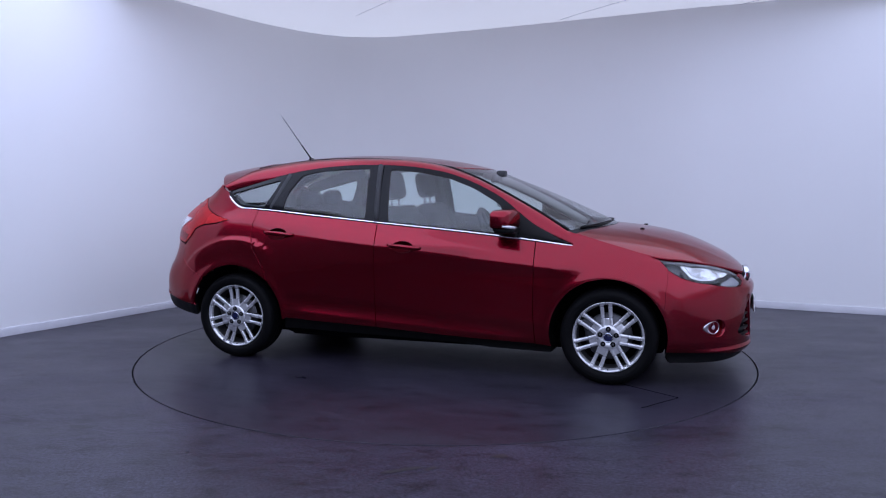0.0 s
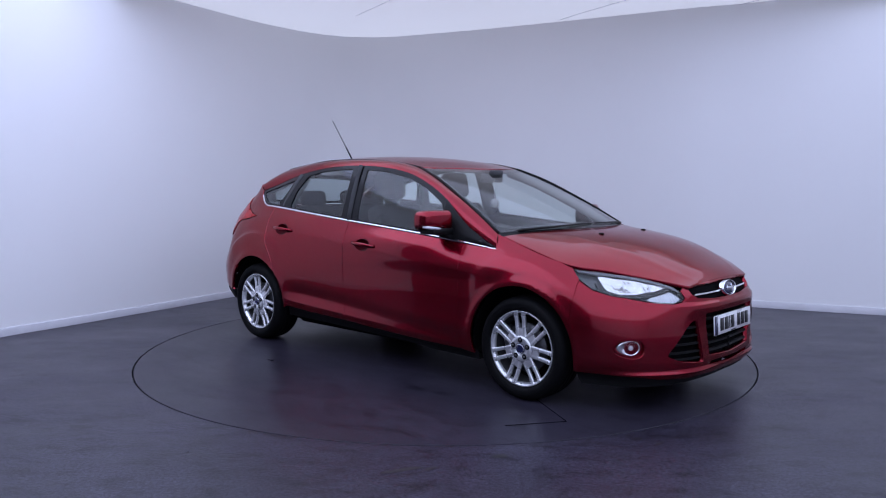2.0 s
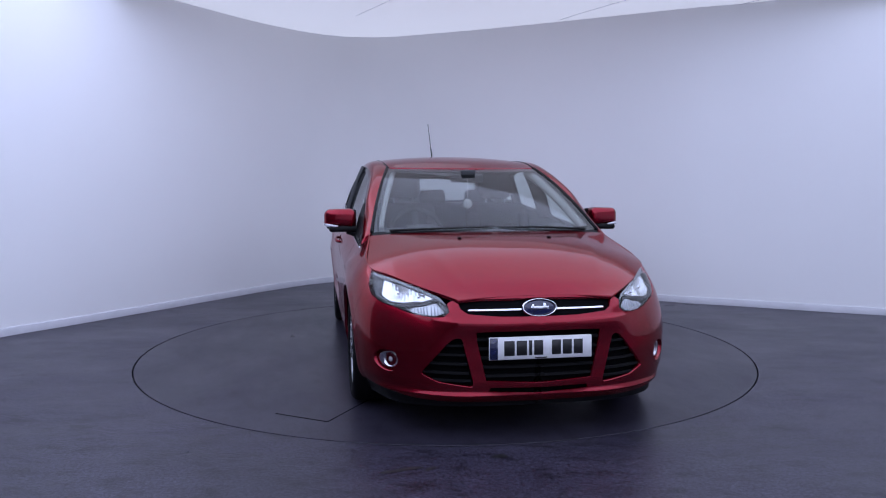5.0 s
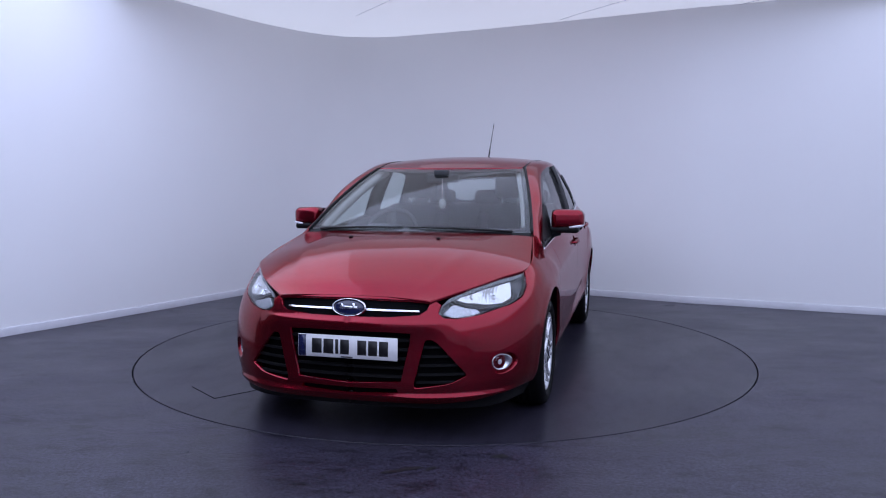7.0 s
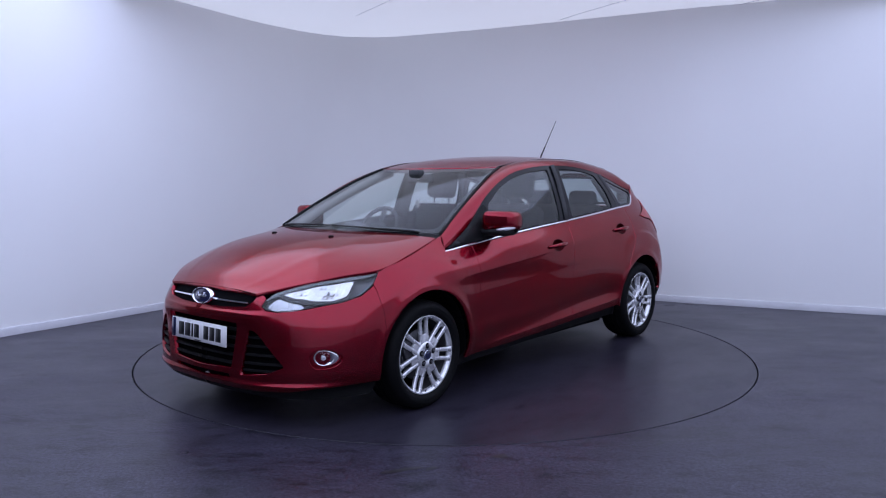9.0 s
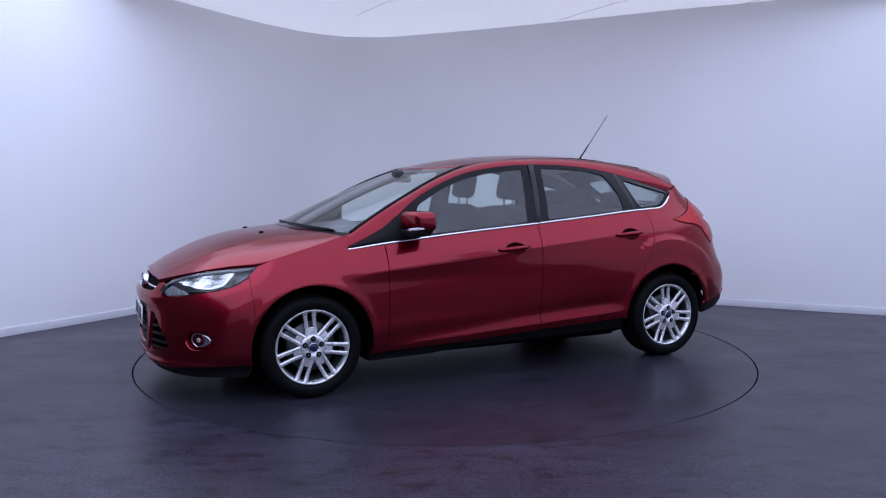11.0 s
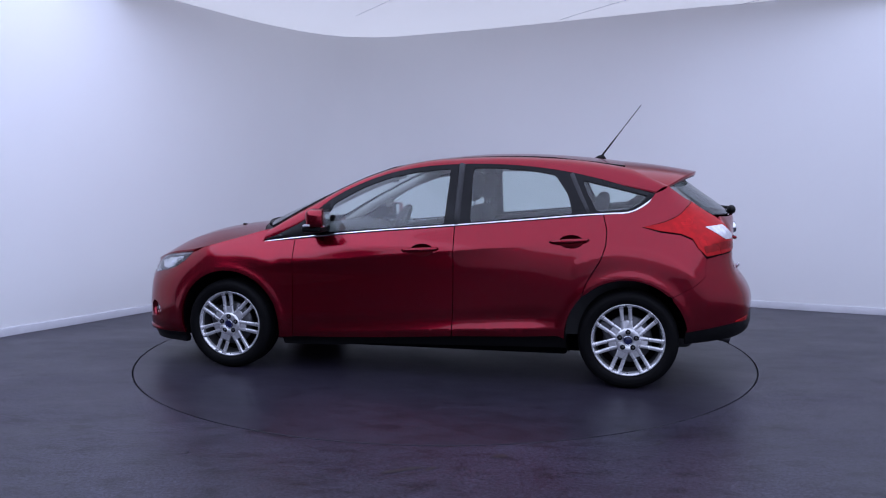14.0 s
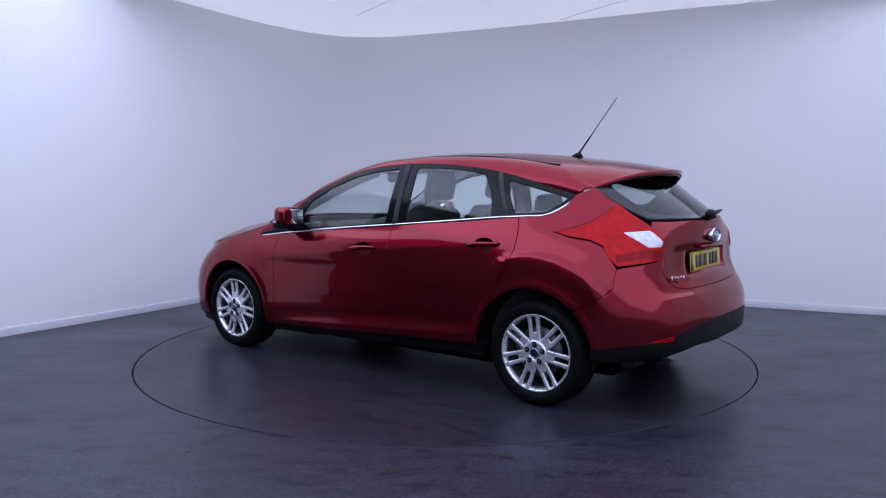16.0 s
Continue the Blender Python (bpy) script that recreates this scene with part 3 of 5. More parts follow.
RAIL = cubic([(-1.475, -1.555, 0.622, 1.240), (-1.29, -1.40, 0.602, 1.310), (-1.095, -1.285, 0.562, 1.358), (-0.94, -1.05, 0.551, 1.399), (-0.71, -0.76, 0.558, 1.424), (-0.52, -0.54, 0.561, 1.430), (-0.25, -0.26, 0.560, 1.424),
              (0.045, 0.02, 0.556, 1.402), (0.23, 0.205, 0.553, 1.362), (0.415, 0.40, 0.600, 1.293), (0.60, 0.60, 0.648, 1.200), (0.82, 0.84, 0.693, 1.076), (1.085, 1.050, 0.735, 0.951)])


def frame_side(p):
    """The painted band of pillar and roof rail above the side windows."""
    a, v = HEAD(p[:, 0]), RAIL(p[:, 0])
    k = (p[:, 1] / 0.2)[:, None]
    return a + (v - a) * k + 4 * k * (1 - k) * np.array([[0.0, 0.012, 0.012]])


def side_glass(p):
    """The side windows' surface over x and z."""
    b, h = BELT(p[:, 0]), HEAD(p[:, 0])
    k = np.clip((p[:, 1] - b[:, 2]) / np.maximum(h[:, 2] - b[:, 2], 0.03), -0.3, 1.2)
    y = b[:, 1] + (h[:, 1] - b[:, 1]) * k + 0.05 * k * (1 - k)
    return np.stack([p[:, 0], y, p[:, 1]], 1)


def arch(cx, cz, r, z0, a=1.0, n=30):
    """Points of a wheel arch from the front bottom over the top to the rear bottom."""
    b0 = math.asin((z0 - cz) / r)
    return [(cx + r * a * math.cos(q), cz + r * math.sin(q)) for q in np.linspace(b0, math.pi - b0, n)]


FRONT_ARCH = arch(1.312, 0.31, 0.362, 0.225)
REAR_ARCH = arch(-1.308, 0.31, 0.366, 0.300)
HEADLIGHT_TOP = [(0.441, 0.632), (0.448, 0.668), (0.475, 0.700), (0.572, 0.740), (0.690, 0.776)]
HEADLIGHT_LOW = [(0.700, 0.640), (0.62, 0.618), (0.52, 0.606), (0.465, 0.612)]


def headlight_outline(grow=0.0):
    """Round the lamp: along its top from the inner tip to the outer, and back below."""
    top = [sf(y, z + grow) for y, z in HEADLIGHT_TOP]
    tip = [sx(1.72, 0.792 + grow), sx(1.588 - grow, 0.803 + grow)]
    low = [sx(1.665, 0.730 - grow), sx(1.745, 0.680 - grow), sx(1.84, 0.651 - grow)]
    return top + tip + low + [sf(y, z - grow) for y, z in HEADLIGHT_LOW]


def taillight_outline(grow=0.0):
    return [sx(-1.398 + grow, 0.990), sx(-1.52, 1.018 + grow), sx(-1.60, 1.052 + grow), sx(-1.66, 1.105 + grow), sx(-1.695, 1.142 + grow), sr(0.610, 1.095 + grow), sr(0.592, 1.025), sr(0.568, 0.935), sr(0.585, 0.860), sr(0.640, 0.842 - grow),
            sx(-1.775, 0.815 - grow), sx(-1.725, 0.865), sx(-1.69, 0.920 - grow), sx(-1.62, 0.950 - grow), sx(-1.50, 0.965 - grow)]


UPPER_GRILLE = [(0.0, 0.698), (0.30, 0.692), (0.396, 0.684), (0.386, 0.648), (0.350, 0.625), (0.20, 0.614), (0.0, 0.612)]
LOWER_GRILLE = [(0.0, 0.545), (0.20, 0.545), (0.318, 0.540), (0.312, 0.49), (0.268, 0.300), (0.0, 0.285)]
SIDE_GRILLE = [(0.385, 0.508), (0.415, 0.510), (0.445, 0.490), (0.570, 0.340), (0.575, 0.325), (0.50, 0.290), (0.335, 0.268), (0.330, 0.290)]
SLOT = [(0.0, 0.262), (0.245, 0.266), (0.256, 0.245), (0.0, 0.236)]


def half(poly, grow=0.0):
    return [sf(y, z) for y, z in poly]


def offset(surf, d):
    """The surface moved inwards by d."""
    def f(p):
        e = 2e-3
        n = np.cross(surf(p + (e, 0)) - surf(p - (e, 0)), surf(p + (0, e)) - surf(p - (0, e)))
        n /= np.linalg.norm(n, axis=1)[:, None] + 1e-12
        q = surf(p)
        if ((q - (0, 0, 0.6)) * n).sum() < 0:
            n = -n
        return q - n * d
    return f


def sunk(surf, depth):
    """The surface moved inwards by a depth that varies over it."""
    one, two = offset(surf, 0.0), offset(surf, 1.0)
    return lambda p: one(p) + (two(p) - one(p)) * depth(p)[:, None]


def build_front(car):
    fs = sf(0.722, 0.372)[0]
    fog_hole = [(fs + 0.066 * math.cos(q) * (1.7 if math.cos(q) > 0 else 0.9), 0.372 + 0.055 * math.sin(q)) for q in np.linspace(0, 2 * math.pi, 28, endpoint=False)]
    low = half([(0.0, 0.192), (0.25, 0.192), (0.45, 0.192), (0.60, 0.200), (0.70, 0.218)])
    wheel = [sx(x, z) for x, z in FRONT_ARCH if x > 1.60 and z < 0.50]
    up = [sx(1.652, 0.50), sx(1.655, 0.60), sx(1.664, 0.70), sx(1.668, 0.724)]
    under = [sx(1.745, 0.677), sx(1.84, 0.648)] + [sf(y, z - 0.003) for y, z in HEADLIGHT_LOW] + [sf(y - 0.003, z) for y, z in HEADLIGHT_TOP[:2]]
    top = half([(0.442, 0.672), (0.405, 0.694), (0.20, 0.703), (0.0, 0.706)])
    bumper = panel("front_bumper", ring, low + wheel + up + under + top + half(UPPER_GRILLE) + half(LOWER_GRILLE) + half(SLOT), PAINT, car, both=True, step=0.024, depth=0.03, creases=[[(0.03 + 0.02 * i, z) for i in range(52)] for z in (0.212, 0.222, 0.230, 0.240, 0.578, 0.588, 0.596)],
                   holes=[rounded(half(SIDE_GRILLE), 0.02), fog_hole], label="red front bumper with dark grille openings")
    back = offset(ring, 0.045)
    panel("grille_backing", back, half([(0.0, 0.21), (0.62, 0.22), (0.66, 0.50), (0.42, 0.60), (0.41, 0.70), (0.0, 0.70)]), DARK, car, both=True, step=0.05, depth=0, label="black cavity behind the grille")
    # bars of the grilles
    inner = offset(ring, 0.012)
    for z in (0.500, 0.455, 0.410, 0.365, 0.322):
        k = 0.312 - (0.50 - z) * 0.21
        panel("grille_bar", inner, half([(0.0, z - 0.006), (k, z - 0.006), (k, z + 0.006), (0.0, z + 0.006)]), BLACK, bumper, both=True, step=0.04, depth=0.02)
    for z in (0.470, 0.425, 0.380, 0.335, 0.298):
        a, b = 0.338 + (z - 0.27) * 0.2, min(0.585, 0.45 + (0.485 - z) * 0.86)
        for side in (1, -1):
            panel("grille_bar", inner, half([(a, z - 0.005), (b, z - 0.005), (b, z + 0.005), (a, z + 0.005)]), BLACK, bumper, side=side, step=0.04, depth=0.02)
    panel("grille_bar", offset(ring, 0.010), half([(0.0, 0.656), (0.345, 0.651), (0.352, 0.643), (0.0, 0.647)]), CHROME, bumper, both=True, step=0.03, depth=0.006, label="chrome bar of the upper grille")
    panel("grille_surround", offset(ring, 0.02), half(UPPER_GRILLE), DARK, bumper, both=True, step=0.04, depth=0.0, label="gloss black upper grille")
    # black lower lip
    edge = half([(0.0, 0.198), (0.45, 0.198), (0.68, 0.222), (0.66, 0.150), (0.45, 0.158), (0.0, 0.165)])
    panel("front_lip", offset(ring, 0.012), edge[:3] + [sx(1.672, 0.232), sx(1.69, 0.15)] + edge[3:], BLACK, bumper, both=True, step=0.04, depth=0.03, label="matt black lower lip")
    # badge
    bm = bmesh.new()
    lathe(bm, [(0.0001, 0.012), (0.05, 0.010), (0.058, 0.006), (0.060, -0.01)], 40, Matrix.Diagonal((1.22, 1, 0.56, 1)))
    badge = part("badge", bm, BLUE, car, "dark blue oval badge with a bright rim")
    bm = bmesh.new()
    lathe(bm, [(0.058, 0.0), (0.0595, 0.013), (0.0635, 0.013), (0.066, 0.0), (0.066, -0.012)], 40, Matrix.Diagonal((1.2, 1, 0.6, 1)))
    part("badge_rim", bm, CHROME, badge)
    bm = bmesh.new()
    block(bm, (0, 0.0125, 0), (0.080, 0.003, 0.012), 0.001, 1)
    block(bm, (-0.022, 0.0125, 0.006), (0.012, 0.003, 0.024), 0.001, 1)
    block(bm, (0.030, 0.0125, 0.004), (0.010, 0.003, 0.022), 0.001, 1)
    part("badge_mark", bm, CHROME, badge, "plain bright mark on the badge")
    badge.matrix_basis = pose(2.168, 0, 0.652, 12, 0, -90) @ Matrix.Scale(1.14, 4)
    rear_badge = copy_thing(badge, pose(-2.032, 0, 0.955, 4, 0, 90) @ Matrix.Scale(0.90, 4))
    rear_badge.parent = car
    # number plates with plain bars for their characters
    for name, place, mat_, tint in (("front_number_plate", pose(2.205, 0, 0.462, 3, 0, -90), WHITE, "white"), ("rear_number_plate", pose(-1.982, 0, 0.808, 4, 0, 90), YELLOW, "yellow")):
        bm = bmesh.new()
        block(bm, (0, 0, 0), (0.520, 0.008, 0.111), 0.003, 1)
        plate = part(name, bm, mat_, car, "%s plate with black bars" % tint)
        plate.matrix_basis = place
        x = -0.185
        for i, w in enumerate((0.052, 0.052, 0.016, 0.046, 0, 0.046, 0.046, 0.046)):
            if w:
                bm = bmesh.new()
                block(bm, (-x - w / 2, 0.0045, 0.0), (w, 0.002, 0.072), 0.0005, 1)
                part("plate_bar", bm, INK, plate)
            x += (w or 0.024) + 0.010
        bm = bmesh.new()
        block(bm, (0.237, 0.0043, 0), (0.040, 0.002, 0.105), 0.0005, 1)
        part("plate_band", bm, BLUE, plate, "blue band at the plate's end")
        bm = bmesh.new()
        block(bm, (0.0, 0.0043, -0.049), (0.06, 0.002, 0.006), 0.0005, 1)
        part("plate_bar", bm, INK, plate)
    for side in (1, -1):
        # headlight: housing, reflectors and lens
        lamp_in = offset(ring, 0.035)
        lamp = panel("headlight", lamp_in, headlight_outline(-0.004), LAMP_IN, car, side=side, step=0.03, depth=-0.03, label="clear headlight in a dark housing")
        panel("lens", ring, headlight_outline(-0.002), LENS, lamp, side=side, step=0.03, depth=0.004, lift=-0.001, label="clear plastic lens")
        main = [sf(0.505, 0.694), sf(0.556, 0.714), sf(0.640, 0.738), sx(1.735, 0.755), sx(1.768, 0.722), sx(1.800, 0.686), sf(0.712, 0.664), sf(0.640, 0.664), sf(0.600, 0.676), sf(0.565, 0.678)]
        dips = [(sf(0.672, 0.708)[0], 0.708, 0.070, 0.034, 0.022), (sf(0.580, 0.700)[0], 0.700, 0.045, 0.028, 0.012)]

        def bowl(p):
            d = np.full(len(p), 0.012)
            for s0, z0, ws, wz, deep in dips:
                d = d + deep * np.exp(-((p[:, 0] - s0) / ws) ** 2 - ((p[:, 1] - z0) / wz) ** 2)
            return d + 0.0035 * np.abs((p[:, 0] / 0.026) % 1 - 0.5) + 0.002 * np.abs((p[:, 1] / 0.020) % 1 - 0.5)
        panel("reflector", sunk(ring, bowl), rounded(main, 0.012), BOWL, lamp, side=side, step=0.008, depth=0.02, label="bright faceted reflector bowl")
        turn = [sf(0.500, 0.672), sf(0.560, 0.652), sf(0.606, 0.644), sf(0.625, 0.630), sf(0.595, 0.614), sf(0.510, 0.608), sf(0.462, 0.630)]

        def flutes(p):
            return 0.010 + 0.006 * np.abs((p[:, 0] / 0.018) % 1 - 0.5)
        panel("reflector", sunk(ring, flutes), rounded(turn, 0.012), TURN_BOWL, lamp, side=side, step=0.008, depth=0.02, label="pale fluted turn signal bowl")
        divider = [sf(0.478, 0.692), sf(0.515, 0.690), sf(0.562, 0.672), sf(0.600, 0.671), sf(0.640, 0.658), sf(0.712, 0.658), sx(1.800, 0.680), sx(1.760, 0.722), sx(1.742, 0.722), sx(1.775, 0.672), sx(1.850, 0.648), sf(0.62, 0.644), sf(0.56, 0.660), sf(0.50, 0.680)]
        panel("divider", offset(ring, 0.009), divider, INK, lamp, side=side, step=0.02, depth=0.02, label="black blade between the reflectors")
        brow = [sf(y, z - 0.004) for y, z in HEADLIGHT_TOP[1:]] + [sx(1.72, 0.789), sx(1.60, 0.800), sx(1.65, 0.772), sx(1.74, 0.757), sf(0.66, 0.748), sf(0.58, 0.725), sf(0.50, 0.693)]
        panel("brow", offset(ring, 0.006), brow, TRIM_GREY, lamp, side=side, step=0.03, depth=0.01, label="dark grey upper edge")
        for s, z, r in ((sf(0.672, 0.708)[0], 0.708, 0.010), (sf(0.580, 0.700)[0], 0.700, 0.008)):
            c = offset(ring, 0.024)(np.array([[s, z]]))[0]
            bm = bmesh.new()
            bmesh.ops.create_uvsphere(bm, u_segments=20, v_segments=12, radius=r)
            for v in bm.verts:
                v.co = Vector(mirrored(c, side)) + Vector((v.co.x * 0.5, v.co.y * 0.9, v.co.z * 0.9))
            part("bulb", bm, CHROME, lamp)
        # fog lamp in its recess
        c = ring(np.array([[fs + 0.005, 0.372]]))[0]
        place = pose(c[0] - 0.026, (c[1] - 0.020) * side, c[2], 0, 0, -90 + 42 * side)
        bm = bmesh.new()
        lathe(bm, [(0.050, -0.010), (0.050, 0.006), (0.046, 0.011), (0.036, 0.006), (0.031, -0.010), (0.0001, -0.020)], 40)
        for v in bm.verts:
            r = math.hypot(v.co.x, v.co.z)
            if v.co.x * side < 0:
                v.co.x *= 1 + 0.75 * max(0, (r - 0.031) / 0.019)
                v.co.y -= 0.25 * max(0, abs(v.co.x) - 0.04)
            v.co.z *= 1 - 0.18 * max(0, (r - 0.031) / 0.019)
        fog = part("fog_lamp", bm, CHROME, car, "round fog lamp in a drawn-out chrome bezel")
        fog.matrix_basis = place
        bm = bmesh.new()
        lathe(bm, [(0.034, 0.006), (0.02, 0.013), (0.0001, 0.016)], 28)
        part("lens", bm, LENS, fog)
        bm = bmesh.new()
        bmesh.ops.create_uvsphere(bm, u_segments=14, v_segments=8, radius=0.021, matrix=pose(0, -0.012, 0))
        part("bulb", bm, CLEAR, fog)
        panel("fog_recess", offset(ring, 0.028), [(fs + (a - fs) * 1.15, 0.372 + (b - 0.372) * 1.15) for a, b in fog_hole], PAINT, bumper, side=side, step=0.03, depth=0, label="red recess round the fog lamp")


def swage(x0, x1, off=0.0):
    return [sx(x, 0.712 + (1.06 - x) * 0.094 + off) for x in np.linspace(x0, x1, 24)]


def sill_line(x0, x1, off=0.0):
    return [sx(x, 0.273 + (0.642 - x) * 0.060 + off) for x in np.linspace(x0, x1, 24)]


def hollow_outline(x, z):
    s0, z0 = sx(x - 0.012, z)
    return [(s0 + 0.074 * math.cos(q), z0 - 0.006 + 0.041 * math.sin(q)) for q in np.linspace(0, 2 * math.pi, 36, endpoint=False)]


def flare_line(cx, r, a0, a1):
    """The edge of a wheel's flare, between two angles."""
    return [sx(cx + r * math.cos(radians(a)), 0.31 + r * math.sin(radians(a))) for a in np.linspace(a0, a1, 30)]


def build_sides(car):
    arcs = [flare_line(1.312, FLARES[0] + o, 62, 132) for o in (-0.010, 0.0, 0.010, 0.022)]
    back_arcs = [flare_line(-1.308, FLARES[1] + o, 45, 128) for o in (-0.010, 0.0, 0.010, 0.022)]
    lines = [swage(1.12, -1.0, o) for o in (-0.03, -0.012, 0.0, 0.012, 0.03)] + [sill_line(0.94, -0.94, o) for o in (0.0, 0.012, 0.028)]
    for side in (1, -1):
        # front wing
        top = [sx(1.664, 0.733), sx(1.60, 0.797)] + [sx(p[0], p[2] - 0.002) for p in BONNET.e(np.linspace(0.6, 1.0, 14))] + [sx(x, z - 0.004) for x, z in ((1.088, 0.868), (0.96, 0.878), (0.853, 0.890))]
        down = [sx(0.850, 0.70), sx(0.848, 0.45), sx(0.862, 0.232)]
        wheel = [sx(x, z) for x, z in FRONT_ARCH if x < 1.652][::-1]
        wheel = [p for p in wheel if p[1] < 0.50 or p[0] > sx(1.648, 0.5)[0]]
        wing = panel("front_wing", ring, top + down + [sx(0.962, 0.226)] + wheel + [sx(1.650, 0.503), sx(1.653, 0.60), sx(1.662, 0.70)], PAINT, car, side=side, creases=lines[:5] + arcs, step=0.020, depth=0.02, label="red front wing over the wheel")
        # doors
        belt = [(x, BELT(np.array([x]))[0, 2] - 0.010) for x in (0.846, 0.60, 0.35, 0.05, -0.15, -0.232)]
        front = [sx(x, z) for x, z in belt] + [sx(-0.236, 0.70), sx(-0.232, 0.45), sx(-0.222, 0.284), sx(0.245, 0.257), sx(0.60, 0.242), sx(0.857, 0.235), sx(0.843, 0.45), sx(0.845, 0.70)]
        fd = panel("front_door", ring, front, PAINT, car, holes=[hollow_outline(-0.022, 0.838)], side=side, creases=lines, step=0.024, depth=0.02, label="red front door with a body-coloured handle")
        belt = [(x, BELT(np.array([x]))[0, 2] - 0.010) for x in (-0.239, -0.45, -0.686, -0.90, -1.06, -1.160)]
        cut = [(-1.185, 0.97), (-1.180, 0.88), (-1.150, 0.79), (-1.100, 0.71), (-1.062, 0.64), (-1.042, 0.575)]
        wheel = [sx(x + 0.006, z) for x, z in REAR_ARCH if x > -1.04][::-1]
        rear = [sx(x, z) for x, z in belt] + [sx(x + 0.004, z) for x, z in cut] + wheel + [sx(-0.90, 0.316), sx(-0.68, 0.302), sx(-0.23, 0.285), sx(-0.237, 0.45), sx(-0.241, 0.70)]
        rd = panel("rear_door", ring, rear, PAINT, car, holes=[hollow_outline(-0.960, 0.906)], side=side, creases=lines, step=0.024, depth=0.02, label="red rear door with a body-coloured handle")
        # rear quarter up to the hatch
        wheel = [sx(x, z) for x, z in REAR_ARCH if x <= -1.04 and not (x < -1.3 and z < 0.575)]
        rim = [sx(-1.166, 1.062), sx(-1.345, 1.078), sx(-1.425, 1.128), sx(-1.474, 1.195), sx(-1.553, 1.243)]
        tl = taillight_outline(0.003)
        quarter = [sx(x - 0.003, z) for x, z in cut][::-1] + rim + [sx(-1.600, 1.205), sx(-1.66, 1.160)] + [tl[4], tl[3], tl[2], tl[1], tl[0], tl[14], tl[13], tl[12], tl[11], sx(-1.772, 0.806), sx(-1.768, 0.705), sx(-1.70, 0.645), sx(-1.575, 0.580)] + wheel[::-1]
        panel("rear_quarter", ring, quarter, PAINT, car, side=side, creases=back_arcs, step=0.020, depth=0.02, label="red rear quarter panel over the wheel")
        panel("side_frame", frame_side, [(x, 0.0) for x in np.linspace(-1.475, 1.085, 50)] + [(x, 0.2) for x in np.linspace(1.085, -1.475, 50)], PAINT, car, side=side, step=0.03, depth=0.012, label="red pillar and roof rail")
        panel("rail_lining", offset(frame_side, 0.022), [(x, 0.01) for x in np.linspace(-1.45, 0.9, 30)] + [(x, 0.19) for x in np.linspace(0.9, -1.45, 30)], LINING, car, side=side, step=0.06, depth=0, label="pale inner roof rail lining")
        panel("quarter_lining", offset(ring, 0.045), [sx(-1.15, 0.78), sx(-1.15, 1.03), sx(-1.34, 1.05), sx(-1.44, 1.11), sx(-1.50, 1.18), sx(-1.56, 1.22), sx(-1.64, 1.12), sx(-1.72, 0.95), sx(-1.74, 0.78)], TRIM, car, side=side, step=0.06, depth=0, label="dark inner quarter trim")
        # side windows
        backing = [(x, BELT(np.array([x]))[0, 2] - 0.004) for x in np.linspace(1.07, -1.47, 46)] + [(x, HEAD(np.array([x]))[0, 2] + 0.004) for x in np.linspace(-1.46, 1.07, 46)]
        w1 = rounded([(0.695, 0.928), (0.35, 0.957), (-0.165, 0.999), (-0.188, 1.352), (0.03, 1.333), (0.23, 1.294), (0.41, 1.228), (0.595, 1.125)], 0.02)
        w2 = rounded([(-0.330, 1.012), (-0.686, 1.043), (-0.975, 1.067), (-0.945, 1.19), (-0.862, 1.312), (-0.70, 1.341), (-0.52, 1.355), (-0.335, 1.357)], 0.025)
        w3 = rounded([(-1.125, 1.082), (-1.32, 1.098), (-1.395, 1.142), (-1.432, 1.180), (-1.29, 1.216), (-1.03, 1.278), (-1.06, 1.20)], 0.02)
        fr = panel("window_frame", side_glass, backing, GLOSS, car, holes=[w1, w2, w3], side=side, step=0.03, depth=0.015, lift=-0.002, label="gloss black window surround")
        for w, holder in ((w1, fd), (w2, rd), (w3, fr)):
            ob = panel("window_pane", side_glass, w, GLASS, holder, side=side, step=0.04, depth=0, lift=-0.008, label="lightly tinted window")
            ob.visible_shadow = False
        bm = bmesh.new()
        tube(bm, [mirrored(p, side) for p in side_glass(np.array([(-0.240, z) for z in np.linspace(0.995, 1.375, 9)]))], 0.004, 6)
        part("pillar_gap", bm, DARK, fr)
        # chrome strip round the lower edge of the windows
        bm = bmesh.new()
        tube(bm, [mirrored((p[0], p[1] + 0.004, p[2] - 0.003), side) for p in BELT(np.linspace(1.085, -1.483, 60))], 0.0085, 8)
        part("chrome_strip", bm, CHROME, car, "bright chrome strip under the windows")
        # handles in their hollows
        for x, z, holder in ((-0.022, 0.838, fd), (-0.960, 0.906, rd)):
            c = ring(np.array([sx(x, z)]))[0]
            bm = bmesh.new()
            n = 14
            pts = []
            for i in range(n):
                q = i / (n - 1)
                bulge = 0.030 * math.sin(math.pi * min(1, max(0, q))) ** 0.45
                pts.append(mirrored((x + 0.118 - 0.236 * q, c[1] + bulge, z - 0.010 + 0.016 * q), side))
            tube(bm, pts, [0.006 + 0.010 * math.sin(math.pi * (0.06 + 0.88 * i / (n - 1))) for i in range(n)], 10, (0.8, 1.0))
            part("handle", bm, PAINT, holder, "red door handle")
            s0, z0 = sx(x - 0.012, z)

            def dish(p, s0=s0, z0=z0):
                k = np.clip(1 - ((p[:, 0] - s0) / 0.074) ** 2 - ((p[:, 1] - z0 + 0.006) / 0.041) ** 2, 0, 1)
                return ring(p) - np.stack([0 * k, 0.030 * k**0.6, 0 * k], 1)
